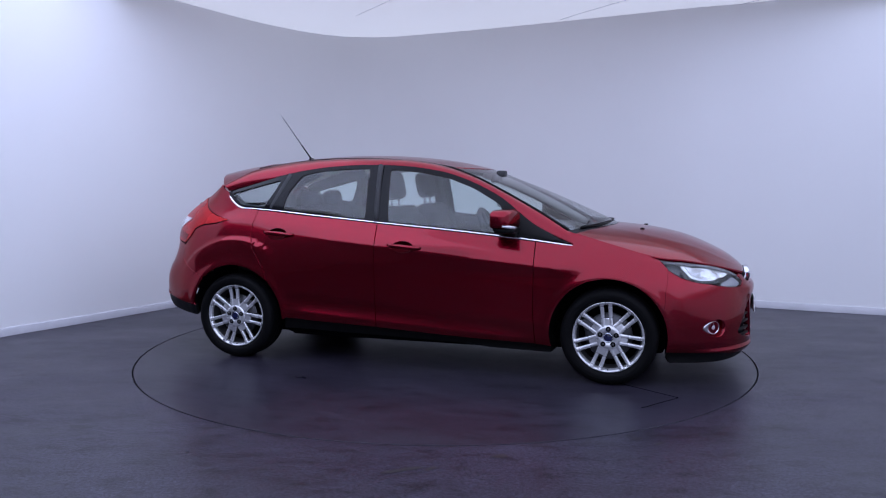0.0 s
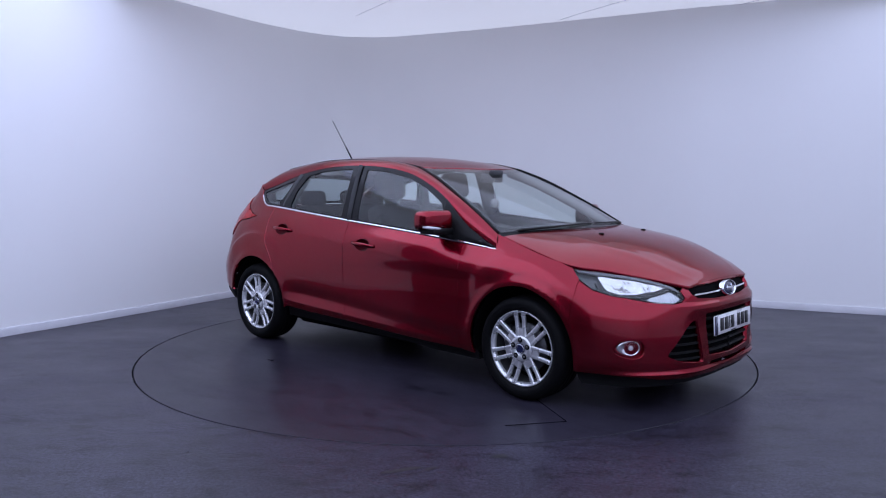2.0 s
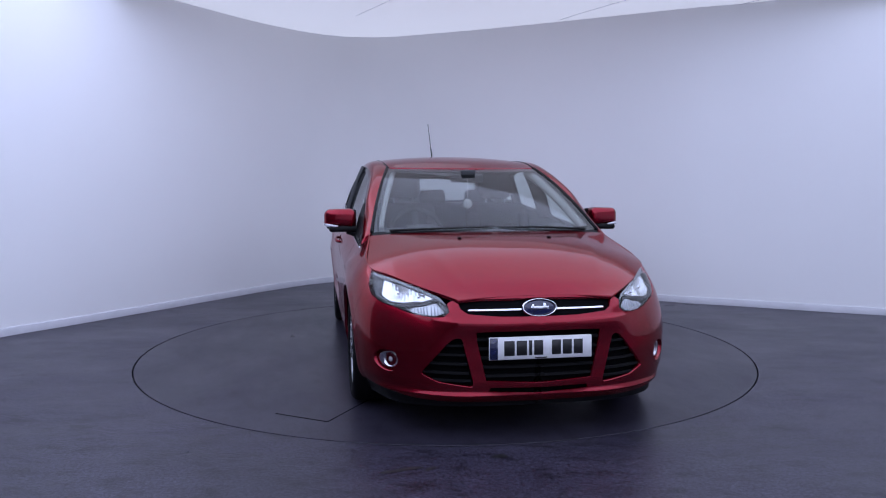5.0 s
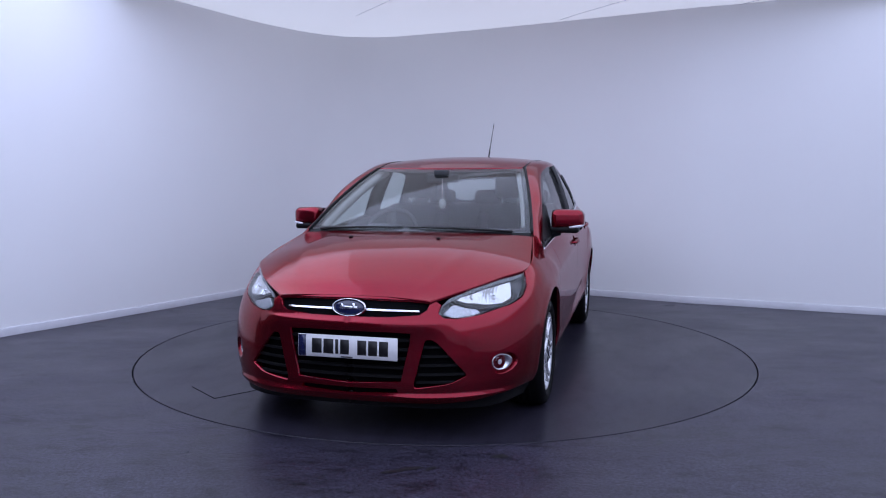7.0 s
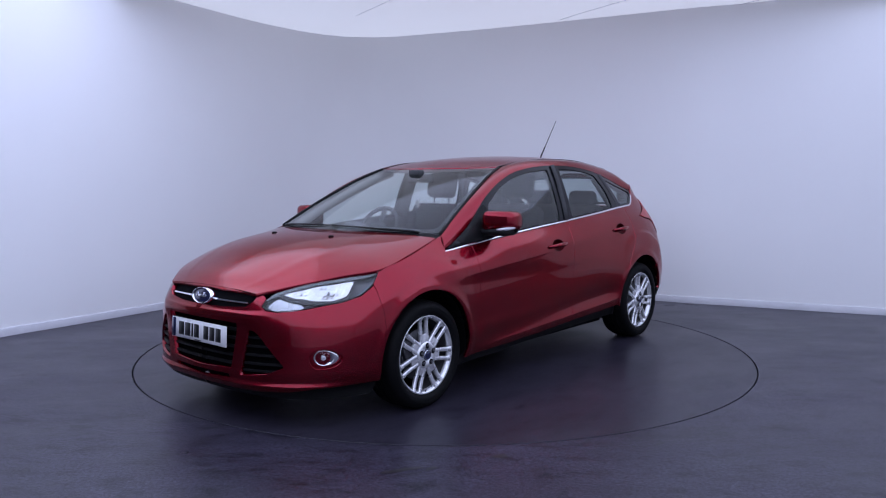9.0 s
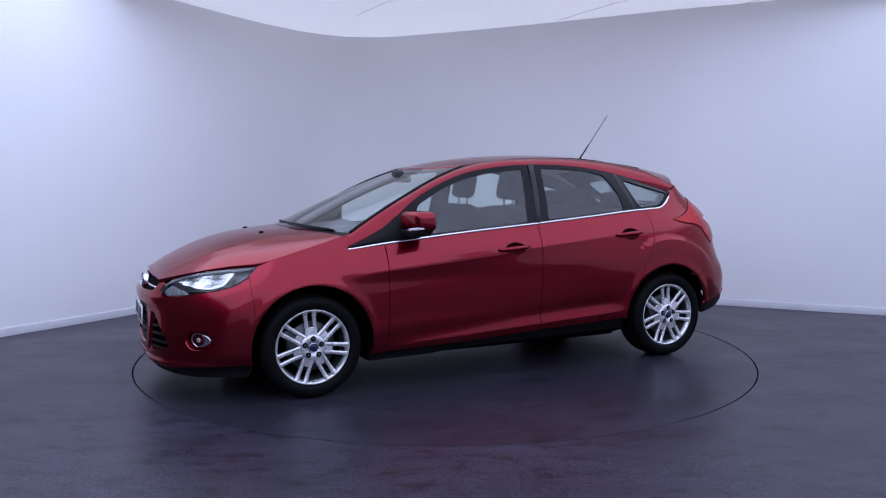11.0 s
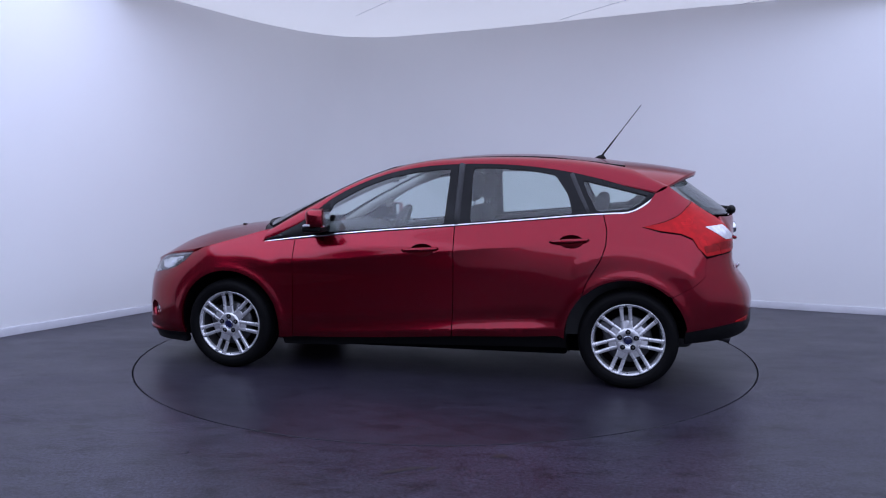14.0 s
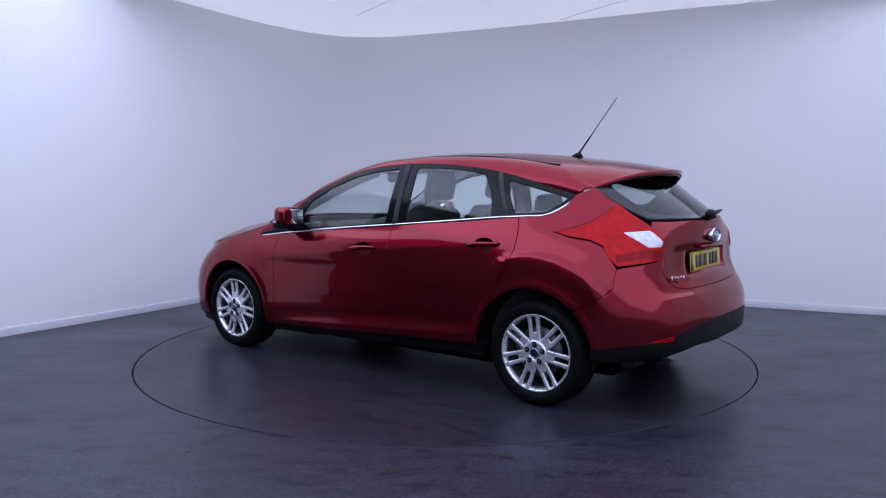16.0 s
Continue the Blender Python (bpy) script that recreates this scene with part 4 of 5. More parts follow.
            # the dish is coloured darker than the door to carry its shade
            panel("handle_hollow", dish, hollow_outline(x, z), HOLLOW_SHADE, holder, side=side, step=0.012, depth=0.0, label="finger hollow behind the handle, its shade put into darker red")
        # sill below the doors
        sill = [sx(0.958, 0.222), sx(0.60, 0.236), sx(0.245, 0.251), sx(-0.22, 0.278), sx(-0.68, 0.297), sx(-0.955, 0.310), sx(-0.95, 0.215), sx(0.94, 0.168)]
        panel("sill", offset(ring, 0.045), sill, BLACK, car, side=side, step=0.04, depth=0.10, label="matt black sill")
        build_mirror(car, side)


def build_mirror(car, side):
    bm = bmesh.new()
    block(bm, (0, 0, 0), (0.15, 0.205, 0.122), 0.036, 4)
    for v in bm.verts:
        k = (v.co.y + 0.1) / 0.2
        v.co.z *= 0.92 + 0.12 * (1 - k)
        v.co.x *= 0.9 + 0.1 * (1 - k)
        if v.co.x < -0.03:
            v.co.x = -0.03 + (v.co.x + 0.03) * 0.6
        v.co.x -= 0.05 * max(0, k - 0.2)
        v.co.z += 0.012 * math.sin(k * 3)
        v.co.y *= side
    if side < 0:
        bmesh.ops.reverse_faces(bm, faces=bm.faces[:])
    shell = part("wing_mirror", bm, PAINT, car, "red wing mirror with a turn signal")
    shell.matrix_basis = pose(0.675, 0.905 * side, 1.022, 0, 0, 0)
    bm = bmesh.new()
    block(bm, (0.0, -0.02 * side, -0.062), (0.135, 0.185, 0.040), 0.016, 3)
    part("mirror_base", bm, BLACK, shell, "black lower shell")
    bm = bmesh.new()
    tube(bm, [(0.02, -0.05 * side, -0.070), (0.03, -0.10 * side, -0.090), (0.03, -0.14 * side, -0.105)], [0.030, 0.026, 0.03], 10)
    part("mirror_arm", bm, BLACK, shell)
    bm = bmesh.new()
    tube(bm, [(0.066, 0.015 * side, -0.044), (0.062, 0.045 * side, -0.043), (0.040, 0.082 * side, -0.038), (-0.005, 0.100 * side, -0.034)], [0.005, 0.009, 0.010, 0.007], 8, (0.7, 1))
    part("turn_signal", bm, CLEAR, shell, "pale turn signal strip")
    bm = bmesh.new()
    block(bm, (-0.056, -0.012 * side, -0.004), (0.030, 0.196, 0.128), 0.012, 2)
    part("mirror_bezel", bm, BLACK, shell, "black bezel")
    bm = bmesh.new()
    block(bm, (-0.071, -0.010 * side, 0.0), (0.005, 0.165, 0.100), 0.002, 1)
    part("mirror_glass", bm, CHROME, shell, "mirror glass")
    # black triangle in front of the window
    tri = [(1.055, 0.876), (0.715, 0.918), (0.62, 1.10), (0.64, 1.125), (0.84, 0.985)]
    panel("mirror_triangle", side_glass, tri, BLACK, shell, side=side, step=0.03, depth=0.01, lift=0.001, label="matt black corner panel").parent = car


def build_top(car):
    panel("bonnet", BONNET, [(0.004, -0.7865), (0.80, -0.7865), (0.825, -0.4), (0.825, 0.4), (0.80, 0.7865), (0.004, 0.7865)], PAINT, car, step=0.03, depth=0.02, label="red bonnet, smooth and slightly crowned")
    L = SCREEN.length
    h = SCREEN.half
    screen = panel("windscreen", SCREEN, SCREEN.box(0.0, 1.0, 0.992), SCREEN_GLASS, car, step=0.05, depth=0, label="clear windscreen")
    screen.visible_shadow = False
    band = [(0, -h), (L, -h), (L, h), (0, h)]
    hole = rounded([(0.055 * L, -0.955 * h), (0.955 * L, -0.945 * h), (0.94 * L, -0.3 * h), (0.94 * L, 0.3 * h), (0.955 * L, 0.945 * h), (0.055 * L, 0.955 * h)], 0.05)
    panel("screen_border", SCREEN, band, GLOSS, screen, holes=[hole], step=0.04, depth=0.006, lift=-0.004, label="black printed border")
    panel("roof", ROOF, ROOF.box(0.0, 1.0, 0.985), PAINT, car, step=0.04, depth=0.012, label="red roof")
    for side in (1, -1):
        bm = bmesh.new()
        e = ROOF.e(np.linspace(0, 1, 30))
        tube(bm, [mirrored((p[0], p[1] + 0.002, p[2] - 0.004), side) for p in e], 0.008, 8)
        part("roof_strip", bm, BLACK, car, "black roof ditch strip")
        bm = bmesh.new()
        e = SCREEN.e(np.linspace(0, 1, 30))
        tube(bm, [mirrored((p[0], p[1] + 0.002, p[2] + 0.001), side) for p in e], 0.009, 8)
        part("screen_seal", bm, BLACK, car, "black windscreen seal")
    # cowl and wipers
    bm = bmesh.new()
    w = np.linspace(-1, 1, 25)
    lo, hi = BONNET(np.stack([np.full(25, 0.80), w * BONNET.half * 0.985], 1)), SCREEN(np.stack([np.full(25, 0.03), w * SCREEN.half], 1))
    lo[:, 2] -= 0.022
    hi[:, 2] -= 0.004
    a, b = [bm.verts.new(p) for p in lo], [bm.verts.new(p) for p in hi]
    for i in range(24):
        bm.faces.new((a[i], a[i + 1], b[i + 1], b[i]))
    bmesh.ops.recalc_face_normals(bm, faces=bm.faces[:])
    part("cowl", bm, BLACK, car, "black plastic cowl below the windscreen")
    for y0, y1 in ((0.62, 0.02), (-0.62, -0.02)):
        bm = bmesh.new()
        q = np.linspace(0, 1, 9)
        P = SCREEN(np.stack([0.004 + 0.034 * q, y0 + (y1 - y0) * q], 1))
        tube(bm, [(p[0], p[1], p[2] + 0.005 + 0.004 * math.sin(3 * k)) for p, k in zip(P, q)], [0.008, 0.008, 0.007, 0.007, 0.006, 0.006, 0.005, 0.005, 0.004], 6)
        tube(bm, [(p[0] - 0.02, p[1], p[2] + 0.005) for p in P], 0.004, 6)
        part("wiper", bm, BLACK, car, "black windscreen wiper")
    for y in (0.264, -0.264):
        p = BONNET(np.array([[0.645, y * BONNET.half / 0.78]]))[0]
        bm = bmesh.new()
        block(bm, (p[0], y, p[2] + 0.002), (0.03, 0.022, 0.012), 0.005, 2)
        part("washer_jet", bm, BLACK, car)
    # antenna
    bm = bmesh.new()
    bmesh.ops.create_cone(bm, cap_ends=True, segments=20, radius1=0.038, radius2=0.013, depth=0.026)
    for v in bm.verts:
        v.co = Vector((v.co.x * 1.25 + (-1.123 if v.co.z < 0 else -1.136), v.co.y * 0.75, v.co.z + 1.440))
    mast = part("antenna", bm, BLACK, car, "thin black whip antenna on the roof")
    bm = bmesh.new()
    a, b = Vector((-1.138, 0, 1.448)), Vector((-1.398, 0, 1.795))
    tube(bm, [a + (b - a) * q for q in (0, 0.06, 0.32, 0.33, 0.7, 1)], [0.008, 0.006, 0.0055, 0.0032, 0.0028, 0.0025], 8)
    part("antenna_rod", bm, BLACK, mast)


def build_rear(car):
    for side in (1, -1):
        tail = panel("tail_light", offset(ring, 0.0), taillight_outline(-0.002), TAIL, car, side=side, step=0.022, depth=0.02, lift=0.006, label="large red tail light with a clear segment")
        panel("tail_light_seal", ring, taillight_outline(0.005), DARK, tail, side=side, step=0.03, depth=0.01, lift=0.0015, label="black gap round the tail light")
        clear = [sr(0.705, 0.990), sr(0.61, 1.000), sr(0.578, 0.940), sr(0.600, 0.916), sr(0.660, 0.914)]
        panel("reversing_light", ring, rounded(clear, 0.01), CLEAR, tail, side=side, step=0.02, depth=0.004, lift=0.0085, label="clear reversing light")
        deep = [sx(-1.765, 0.835), sr(0.70, 0.855), sr(0.60, 0.865), sr(0.588, 0.895), sr(0.66, 0.905), sx(-1.755, 0.875)]
        panel("fog_light", ring, deep, TAIL_DEEP, tail, side=side, step=0.02, depth=0.003, lift=0.008, label="deeper red lower segment")
        refl = [sr(0.745, 0.418), sr(0.645, 0.424), sr(0.635, 0.452), sr(0.735, 0.430)]
        panel("bumper_reflector", ring, refl, TAIL, car, side=side, step=0.03, depth=0.006, lift=0.004, label="slim red reflector")
    # bumper
    wheel = [sx(x, z) for x, z in REAR_ARCH if x < -1.3 and 0.372 < z < 0.575][::-1]
    up = [sx(-1.578, 0.577), sx(-1.70, 0.641), sx(-1.770, 0.701), sx(-1.774, 0.803), sr(0.642, 0.838), sr(0.590, 0.853), sr(0.602, 0.80), sr(0.575, 0.735), sr(0.52, 0.690), sr(0.42, 0.676), sr(0.2, 0.676), sr(0.0, 0.676)]
    lowb = [sr(0.0, 0.508), sr(0.3, 0.499), sr(0.46, 0.481), sr(0.62, 0.452), sr(0.70, 0.430), sr(0.765, 0.410), sx(-1.725, 0.377), sx(-1.658, 0.366)]
    panel("rear_bumper", ring, up + lowb + wheel, PAINT, car, both=True, creases=[[(END - 0.03 - 0.02 * i, z) for i in range(46)] for z in (0.625, 0.640, 0.652)], step=0.024, depth=0.02, label="red rear bumper")
    val = [sr(0.0, 0.505), sr(0.3, 0.496), sr(0.46, 0.478), sr(0.62, 0.449), sr(0.70, 0.427), sr(0.765, 0.407), sx(-1.725, 0.374), sx(-1.66, 0.363), sx(-1.655, 0.290), sx(-1.80, 0.298), sr(0.70, 0.318), sr(0.62, 0.345), sr(0.45, 0.372), sr(0.0, 0.380)]
    panel("rear_valance", offset(ring, 0.004), val, BLACK, car, both=True, step=0.03, depth=0.03, label="matt black lower bumper")
    # hatch
    hatch = [sr(0.0, 0.680), sr(0.42, 0.680), sr(0.515, 0.694), sr(0.570, 0.738), sr(0.596, 0.80), sr(0.580, 0.858), sr(0.563, 0.935), sr(0.586, 1.020), sr(0.555, 1.050), sr(0.45, 1.046), sr(0.2, 1.048), sr(0.0, 1.050)]

    def dished(p):
        q = ring(p)
        k = np.clip((0.885 - p[:, 1]) / 0.03, 0, 1) * np.clip((p[:, 1] - 0.735) / 0.03, 0, 1) * np.clip((0.34 - np.abs(q[:, 1])) / 0.03, 0, 1)
        q[:, 0] += 0.034 * k
        return q
    tailgate = panel("tailgate", dished, hatch, PAINT, car, both=True, step=0.022, depth=0.02, label="red tailgate with a recess for the plate")
    L, h = REAR_PANE.length, REAR_PANE.half
    pane = panel("rear_window", REAR_PANE, [(0, -h), (0.99 * L, -h * 0.97), (L, -h * 0.8), (L, h * 0.8), (0.99 * L, h * 0.97), (0, h)], REAR_GLASS, tailgate, step=0.04, depth=0, lift=0.002, label="tinted rear window")
    pane.visible_shadow = False
    panel("rear_window_border", REAR_PANE, [(0, -h), (0.99 * L, -h * 0.97), (L, -h * 0.8), (L, h * 0.8), (0.99 * L, h * 0.97), (0, h)], GLOSS, tailgate, step=0.04, depth=0.004, lift=-0.004,
          holes=[rounded([(0.05 * L, -0.84 * h), (0.88 * L, -0.82 * h), (0.92 * L, -0.5 * h), (0.92 * L, 0.5 * h), (0.88 * L, 0.82 * h), (0.05 * L, 0.84 * h)], 0.06)], label="black border of the rear window")
    # spoiler over the window
    L, h = SPOILER.length, SPOILER.half
    panel("spoiler", SPOILER, [(0.0, -h), (L, -h), (L, h), (0, h)], PAINT, tailgate, step=0.03, depth=0.024, label="red roof spoiler")
    panel("spoiler_underside", offset(SPOILER, 0.026), [(0.25 * L, -0.97 * h), (0.99 * L, -0.98 * h), (0.99 * L, 0.98 * h), (0.25 * L, 0.97 * h)], GLOSS, tailgate, step=0.04, depth=0.01, label="black underside of the spoiler")
    bm = bmesh.new()
    block(bm, (-1.725, 0, 1.312), (0.02, 0.26, 0.012), 0.004, 1)
    part("brake_light", bm, TAIL_DEEP, tailgate, "high red brake light")
    bm = bmesh.new()
    tube(bm, [(-2.025, 0.02, 1.078), (-2.005, -0.12, 1.085), (-1.975, -0.30, 1.09)], [0.014, 0.012, 0.007], 8)
    bmesh.ops.create_uvsphere(bm, u_segments=14, v_segments=8, radius=0.032, matrix=pose(-2.015, 0.03, 1.075) @ Matrix.Diagonal((0.9, 1.9, 1.0, 1)))
    part("rear_wiper", bm, BLACK, tailgate, "black rear wiper")
    bm = bmesh.new()
    block(bm, (-2.018, 0, 0.895), (0.03, 0.40, 0.022), 0.008, 2)
    part("tailgate_trim", bm, PAINT, tailgate, "red trim bar over the plate")
    x, w = 0.555, 0
    bm = bmesh.new()
    for i, w in enumerate((0.030, 0.010, 0.022, 0.012, 0.026)):
        x -= w / 2
        block(bm, (-1.990 + (x - 0.45) * 0.3 - 0.02, x, 0.742 + 0.004 * (i % 2)), (0.006, w * 0.8, 0.022 + 0.008 * (i == 0)), 0.002, 1)
        x -= w / 2 + 0.006
    part("model_script", bm, CHROME, tailgate, "plain chrome script on the tailgate")


def build_exhaust(car):
    bm = bmesh.new()
    tube(bm, [(-1.50, 0.42, 0.27), (-1.82, 0.47, 0.285), (-1.92, 0.475, 0.272), (-1.965, 0.475, 0.258)], 0.026, 14, caps=False)
    tube(bm, [(-1.966, 0.475, 0.2575), (-1.92, 0.475, 0.272)], 0.022, 14)
    part("exhaust_pipe", bm, STEEL, car, "dull steel tailpipe under the rear bumper")
    bm = bmesh.new()
    block(bm, (-1.62, 0.05, 0.245), (0.26, 0.80, 0.13), 0.05, 3)
    part("silencer", bm, BARREL, car, "dark exhaust silencer")


def spoke_mesh():
    """One spoke from the hub to the rim, bulging a little."""
    bm = bmesh.new()
    rings = []
    for r, w, y, th in ((0.040, 0.016, 0.000, 0.020), (0.075, 0.013, -0.003, 0.022), (0.120, 0.0115, -0.006, 0.020), (0.165, 0.0115, -0.006, 0.018), (0.200, 0.0135, -0.002, 0.016), (0.212, 0.017, 0.001, 0.012)):
        rings.append([bm.verts.new(p) for p in ((-w, y - th, r), (-w, y - 0.004, r), (-w * 0.6, y, r), (w * 0.6, y, r), (w, y - 0.004, r), (w, y - th, r))])
    for a, b in zip(rings, rings[1:]):
        for j in range(6):
            bm.faces.new((a[j], a[(j + 1) % 6], b[(j + 1) % 6], b[j]))
    bmesh.ops.recalc_face_normals(bm, faces=bm.faces[:])
    return bm


def build_wheels(car):
    first = None
    for x, side in ((1.318, 1), (1.318, -1), (-1.322, 1), (-1.322, -1)):
        place = pose(x, 0.868 * side, 0.303, 0, 0, 0 if side > 0 else 180)
        if first is None:
            bm = bmesh.new()
            lathe(bm, [(0.196, -0.19), (0.198, -0.05), (0.203, -0.022), (0.213, -0.006), (0.2205, -0.001), (0.2225, -0.006), (0.2215, -0.03), (0.21, -0.05)], 72)
            bmesh.ops.recalc_face_normals(bm, faces=bm.faces[:])
            wheel = part("wheel", bm, ALLOY, car, "silver alloy wheel with paired spokes")
            bm = bmesh.new()
            lathe(bm, [(0.205, -0.20), (0.290, -0.205), (0.302, -0.18), (0.3045, -0.10), (0.302, -0.025), (0.292, -0.002), (0.272, 0.010), (0.248, 0.011), (0.232, 0.004), (0.220, -0.012)], 80)
            for k in range(3):
                lathe(bm, [(0.3035, -0.060 - 0.035 * k), (0.3055, -0.062 - 0.035 * k), (0.3055, -0.085 - 0.035 * k), (0.3035, -0.087 - 0.035 * k)], 80)
            lathe(bm, [(0.262, 0.0112), (0.264, 0.0125), (0.266, 0.0112)], 80)
            bmesh.ops.recalc_face_normals(bm, faces=bm.faces[:])
            part("tyre", bm, RUBBER, wheel, "black low-profile tyre")
            shape = None
            for i in range(7):
                for k in (-1, 1):
                    m = pose(0, 0, 0, 0, 360 / 7 * i + 5, 0) @ pose(0.0205 * k, -0.004, 0, 0, 1.7 * k, 0)
                    if shape is None:
                        sp = part("spoke", spoke_mesh(), ALLOY, wheel)
                        shape = sp.data
                    else:
                        sp = new("spoke", shape)
                        sp.parent = wheel
                    sp.matrix_basis = m
                bm = bmesh.new()
                a = [bm.verts.new(p) for p in ((-0.030, -0.006, 0.050), (0.030, -0.006, 0.050), (0.021, -0.010, 0.112), (0.012, -0.013, 0.119), (-0.012, -0.013, 0.119), (-0.021, -0.010, 0.112))]
                c = [bm.verts.new(v.co + Vector((0, -0.014, 0))) for v in a]
                bm.faces.new(a)
                for j in range(6):
                    bm.faces.new((a[j], c[j], c[(j + 1) % 6], a[(j + 1) % 6]))
                bmesh.ops.recalc_face_normals(bm, faces=bm.faces[:])
                part("spoke_web", bm, ALLOY, wheel, smooth=False).matrix_basis = pose(0, 0, 0, 0, 360 / 7 * i + 5, 0)
            bm = bmesh.new()
            lathe(bm, [(0.052, -0.03), (0.080, -0.014), (0.072, -0.002), (0.066, 0.002), (0.032, 0.002), (0.030, -0.006), (0.0001, -0.006)], 40)
            bmesh.ops.recalc_face_normals(bm, faces=bm.faces[:])
            part("wheel_hub", bm, ALLOY, wheel)
            bm = bmesh.new()
            lathe(bm, [(0.031, -0.004), (0.030, 0.004), (0.024, 0.007), (0.0001, 0.008)], 32)
            bmesh.ops.recalc_face_normals(bm, faces=bm.faces[:])
            part("centre_cap", bm, BLUE, wheel, "dark blue centre cap")
            bm = bmesh.new()
            lathe(bm, [(0.025, 0.0065), (0.027, 0.0085), (0.029, 0.006)], 32)
            part("cap_rim", bm, CHROME, wheel)
            for i in range(5):
                a = radians(72 * i + 18)
                m = pose(0.052 * math.cos(a), 0.0, 0.052 * math.sin(a))
                # flat dark disc on the uncut hub, standing for the shade in a well
                bm = bmesh.new()
                lathe(bm, [(0.0001, 0.0034), (0.0135, 0.0034), (0.0160, 0.0026), (0.0165, 0.0)], 16, m)
                bmesh.ops.recalc_face_normals(bm, faces=bm.faces[:])
                part("nut_well_shade", bm, DARK, wheel)
                bm = bmesh.new()
                lathe(bm, [(0.0085, -0.012), (0.0083, 0.007), (0.006, 0.010), (0.0001, 0.0105)], 6, m)
                bmesh.ops.recalc_face_normals(bm, faces=bm.faces[:])
                part("wheel_nut", bm, STEEL, wheel)
            bm = bmesh.new()
            lathe(bm, [(0.0001, -0.055), (0.145, -0.055), (0.147, -0.06), (0.147, -0.075), (0.06, -0.08)], 48)
            bmesh.ops.recalc_face_normals(bm, faces=bm.faces[:])
            part("brake_disc", bm, STEEL, wheel)
            bm = bmesh.new()
            block(bm, (0.12, -0.055, 0.05), (0.07, 0.05, 0.13), 0.012, 2, pose(0, 0, 0, 0, 20, 0))
            part("brake_caliper", bm, STEEL, wheel)
            # near-black disc closing the wheel, for the shade behind the brake
            bm = bmesh.new()
            lathe(bm, [(0.0001, -0.13), (0.196, -0.12)], 40)
            part("wheel_back", bm, DARK, wheel)
            # dark sleeve inside the alloy barrel; its colour carries the shade between spokes
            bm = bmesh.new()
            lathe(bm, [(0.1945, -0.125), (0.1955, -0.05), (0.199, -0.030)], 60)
            part("barrel", bm, BARREL, wheel, "dark sleeve lining the rim, shade put into its colour")
            bm = bmesh.new()
            block(bm, (0, -0.012, -0.209), (0.006, 0.004, 0.012), 0.001, 1)
            part("valve", bm, BLACK, wheel)
            wheel.matrix_basis = place
            first = wheel
        else:
            w = copy_thing(first, place)
            w.parent = car
        # liner of the arch
        cx = x - 0.006 if x > 0 else x + 0.014
        bm = bmesh.new()
        r = 0.362 if x > 0 else 0.366
        rings = []
        for y, low in ((0.42, 0.40), (0.70, 0.36), (0.80, 0.26), (0.850, 0.10)):
            rings.append([bm.verts.new((cx + (r + 0.004) * math.cos(q), y * side, 0.31 + (r + 0.004) * math.sin(q))) for q in np.linspace(-low, math.pi + (low if x > 0 else 0.1 * low), 40)])
        for a, b in zip(rings, rings[1:]):
            for j in range(39):
                bm.faces.new((a[j], a[j + 1], b[j + 1], b[j]))
        c = bm.verts.new((cx, 0.42 * side, 0.31))
        for j in range(39):
            bm.faces.new((c, rings[0][j + 1], rings[0][j]))
        part("arch_liner", bm, DARK, car, "black wheel arch liner")


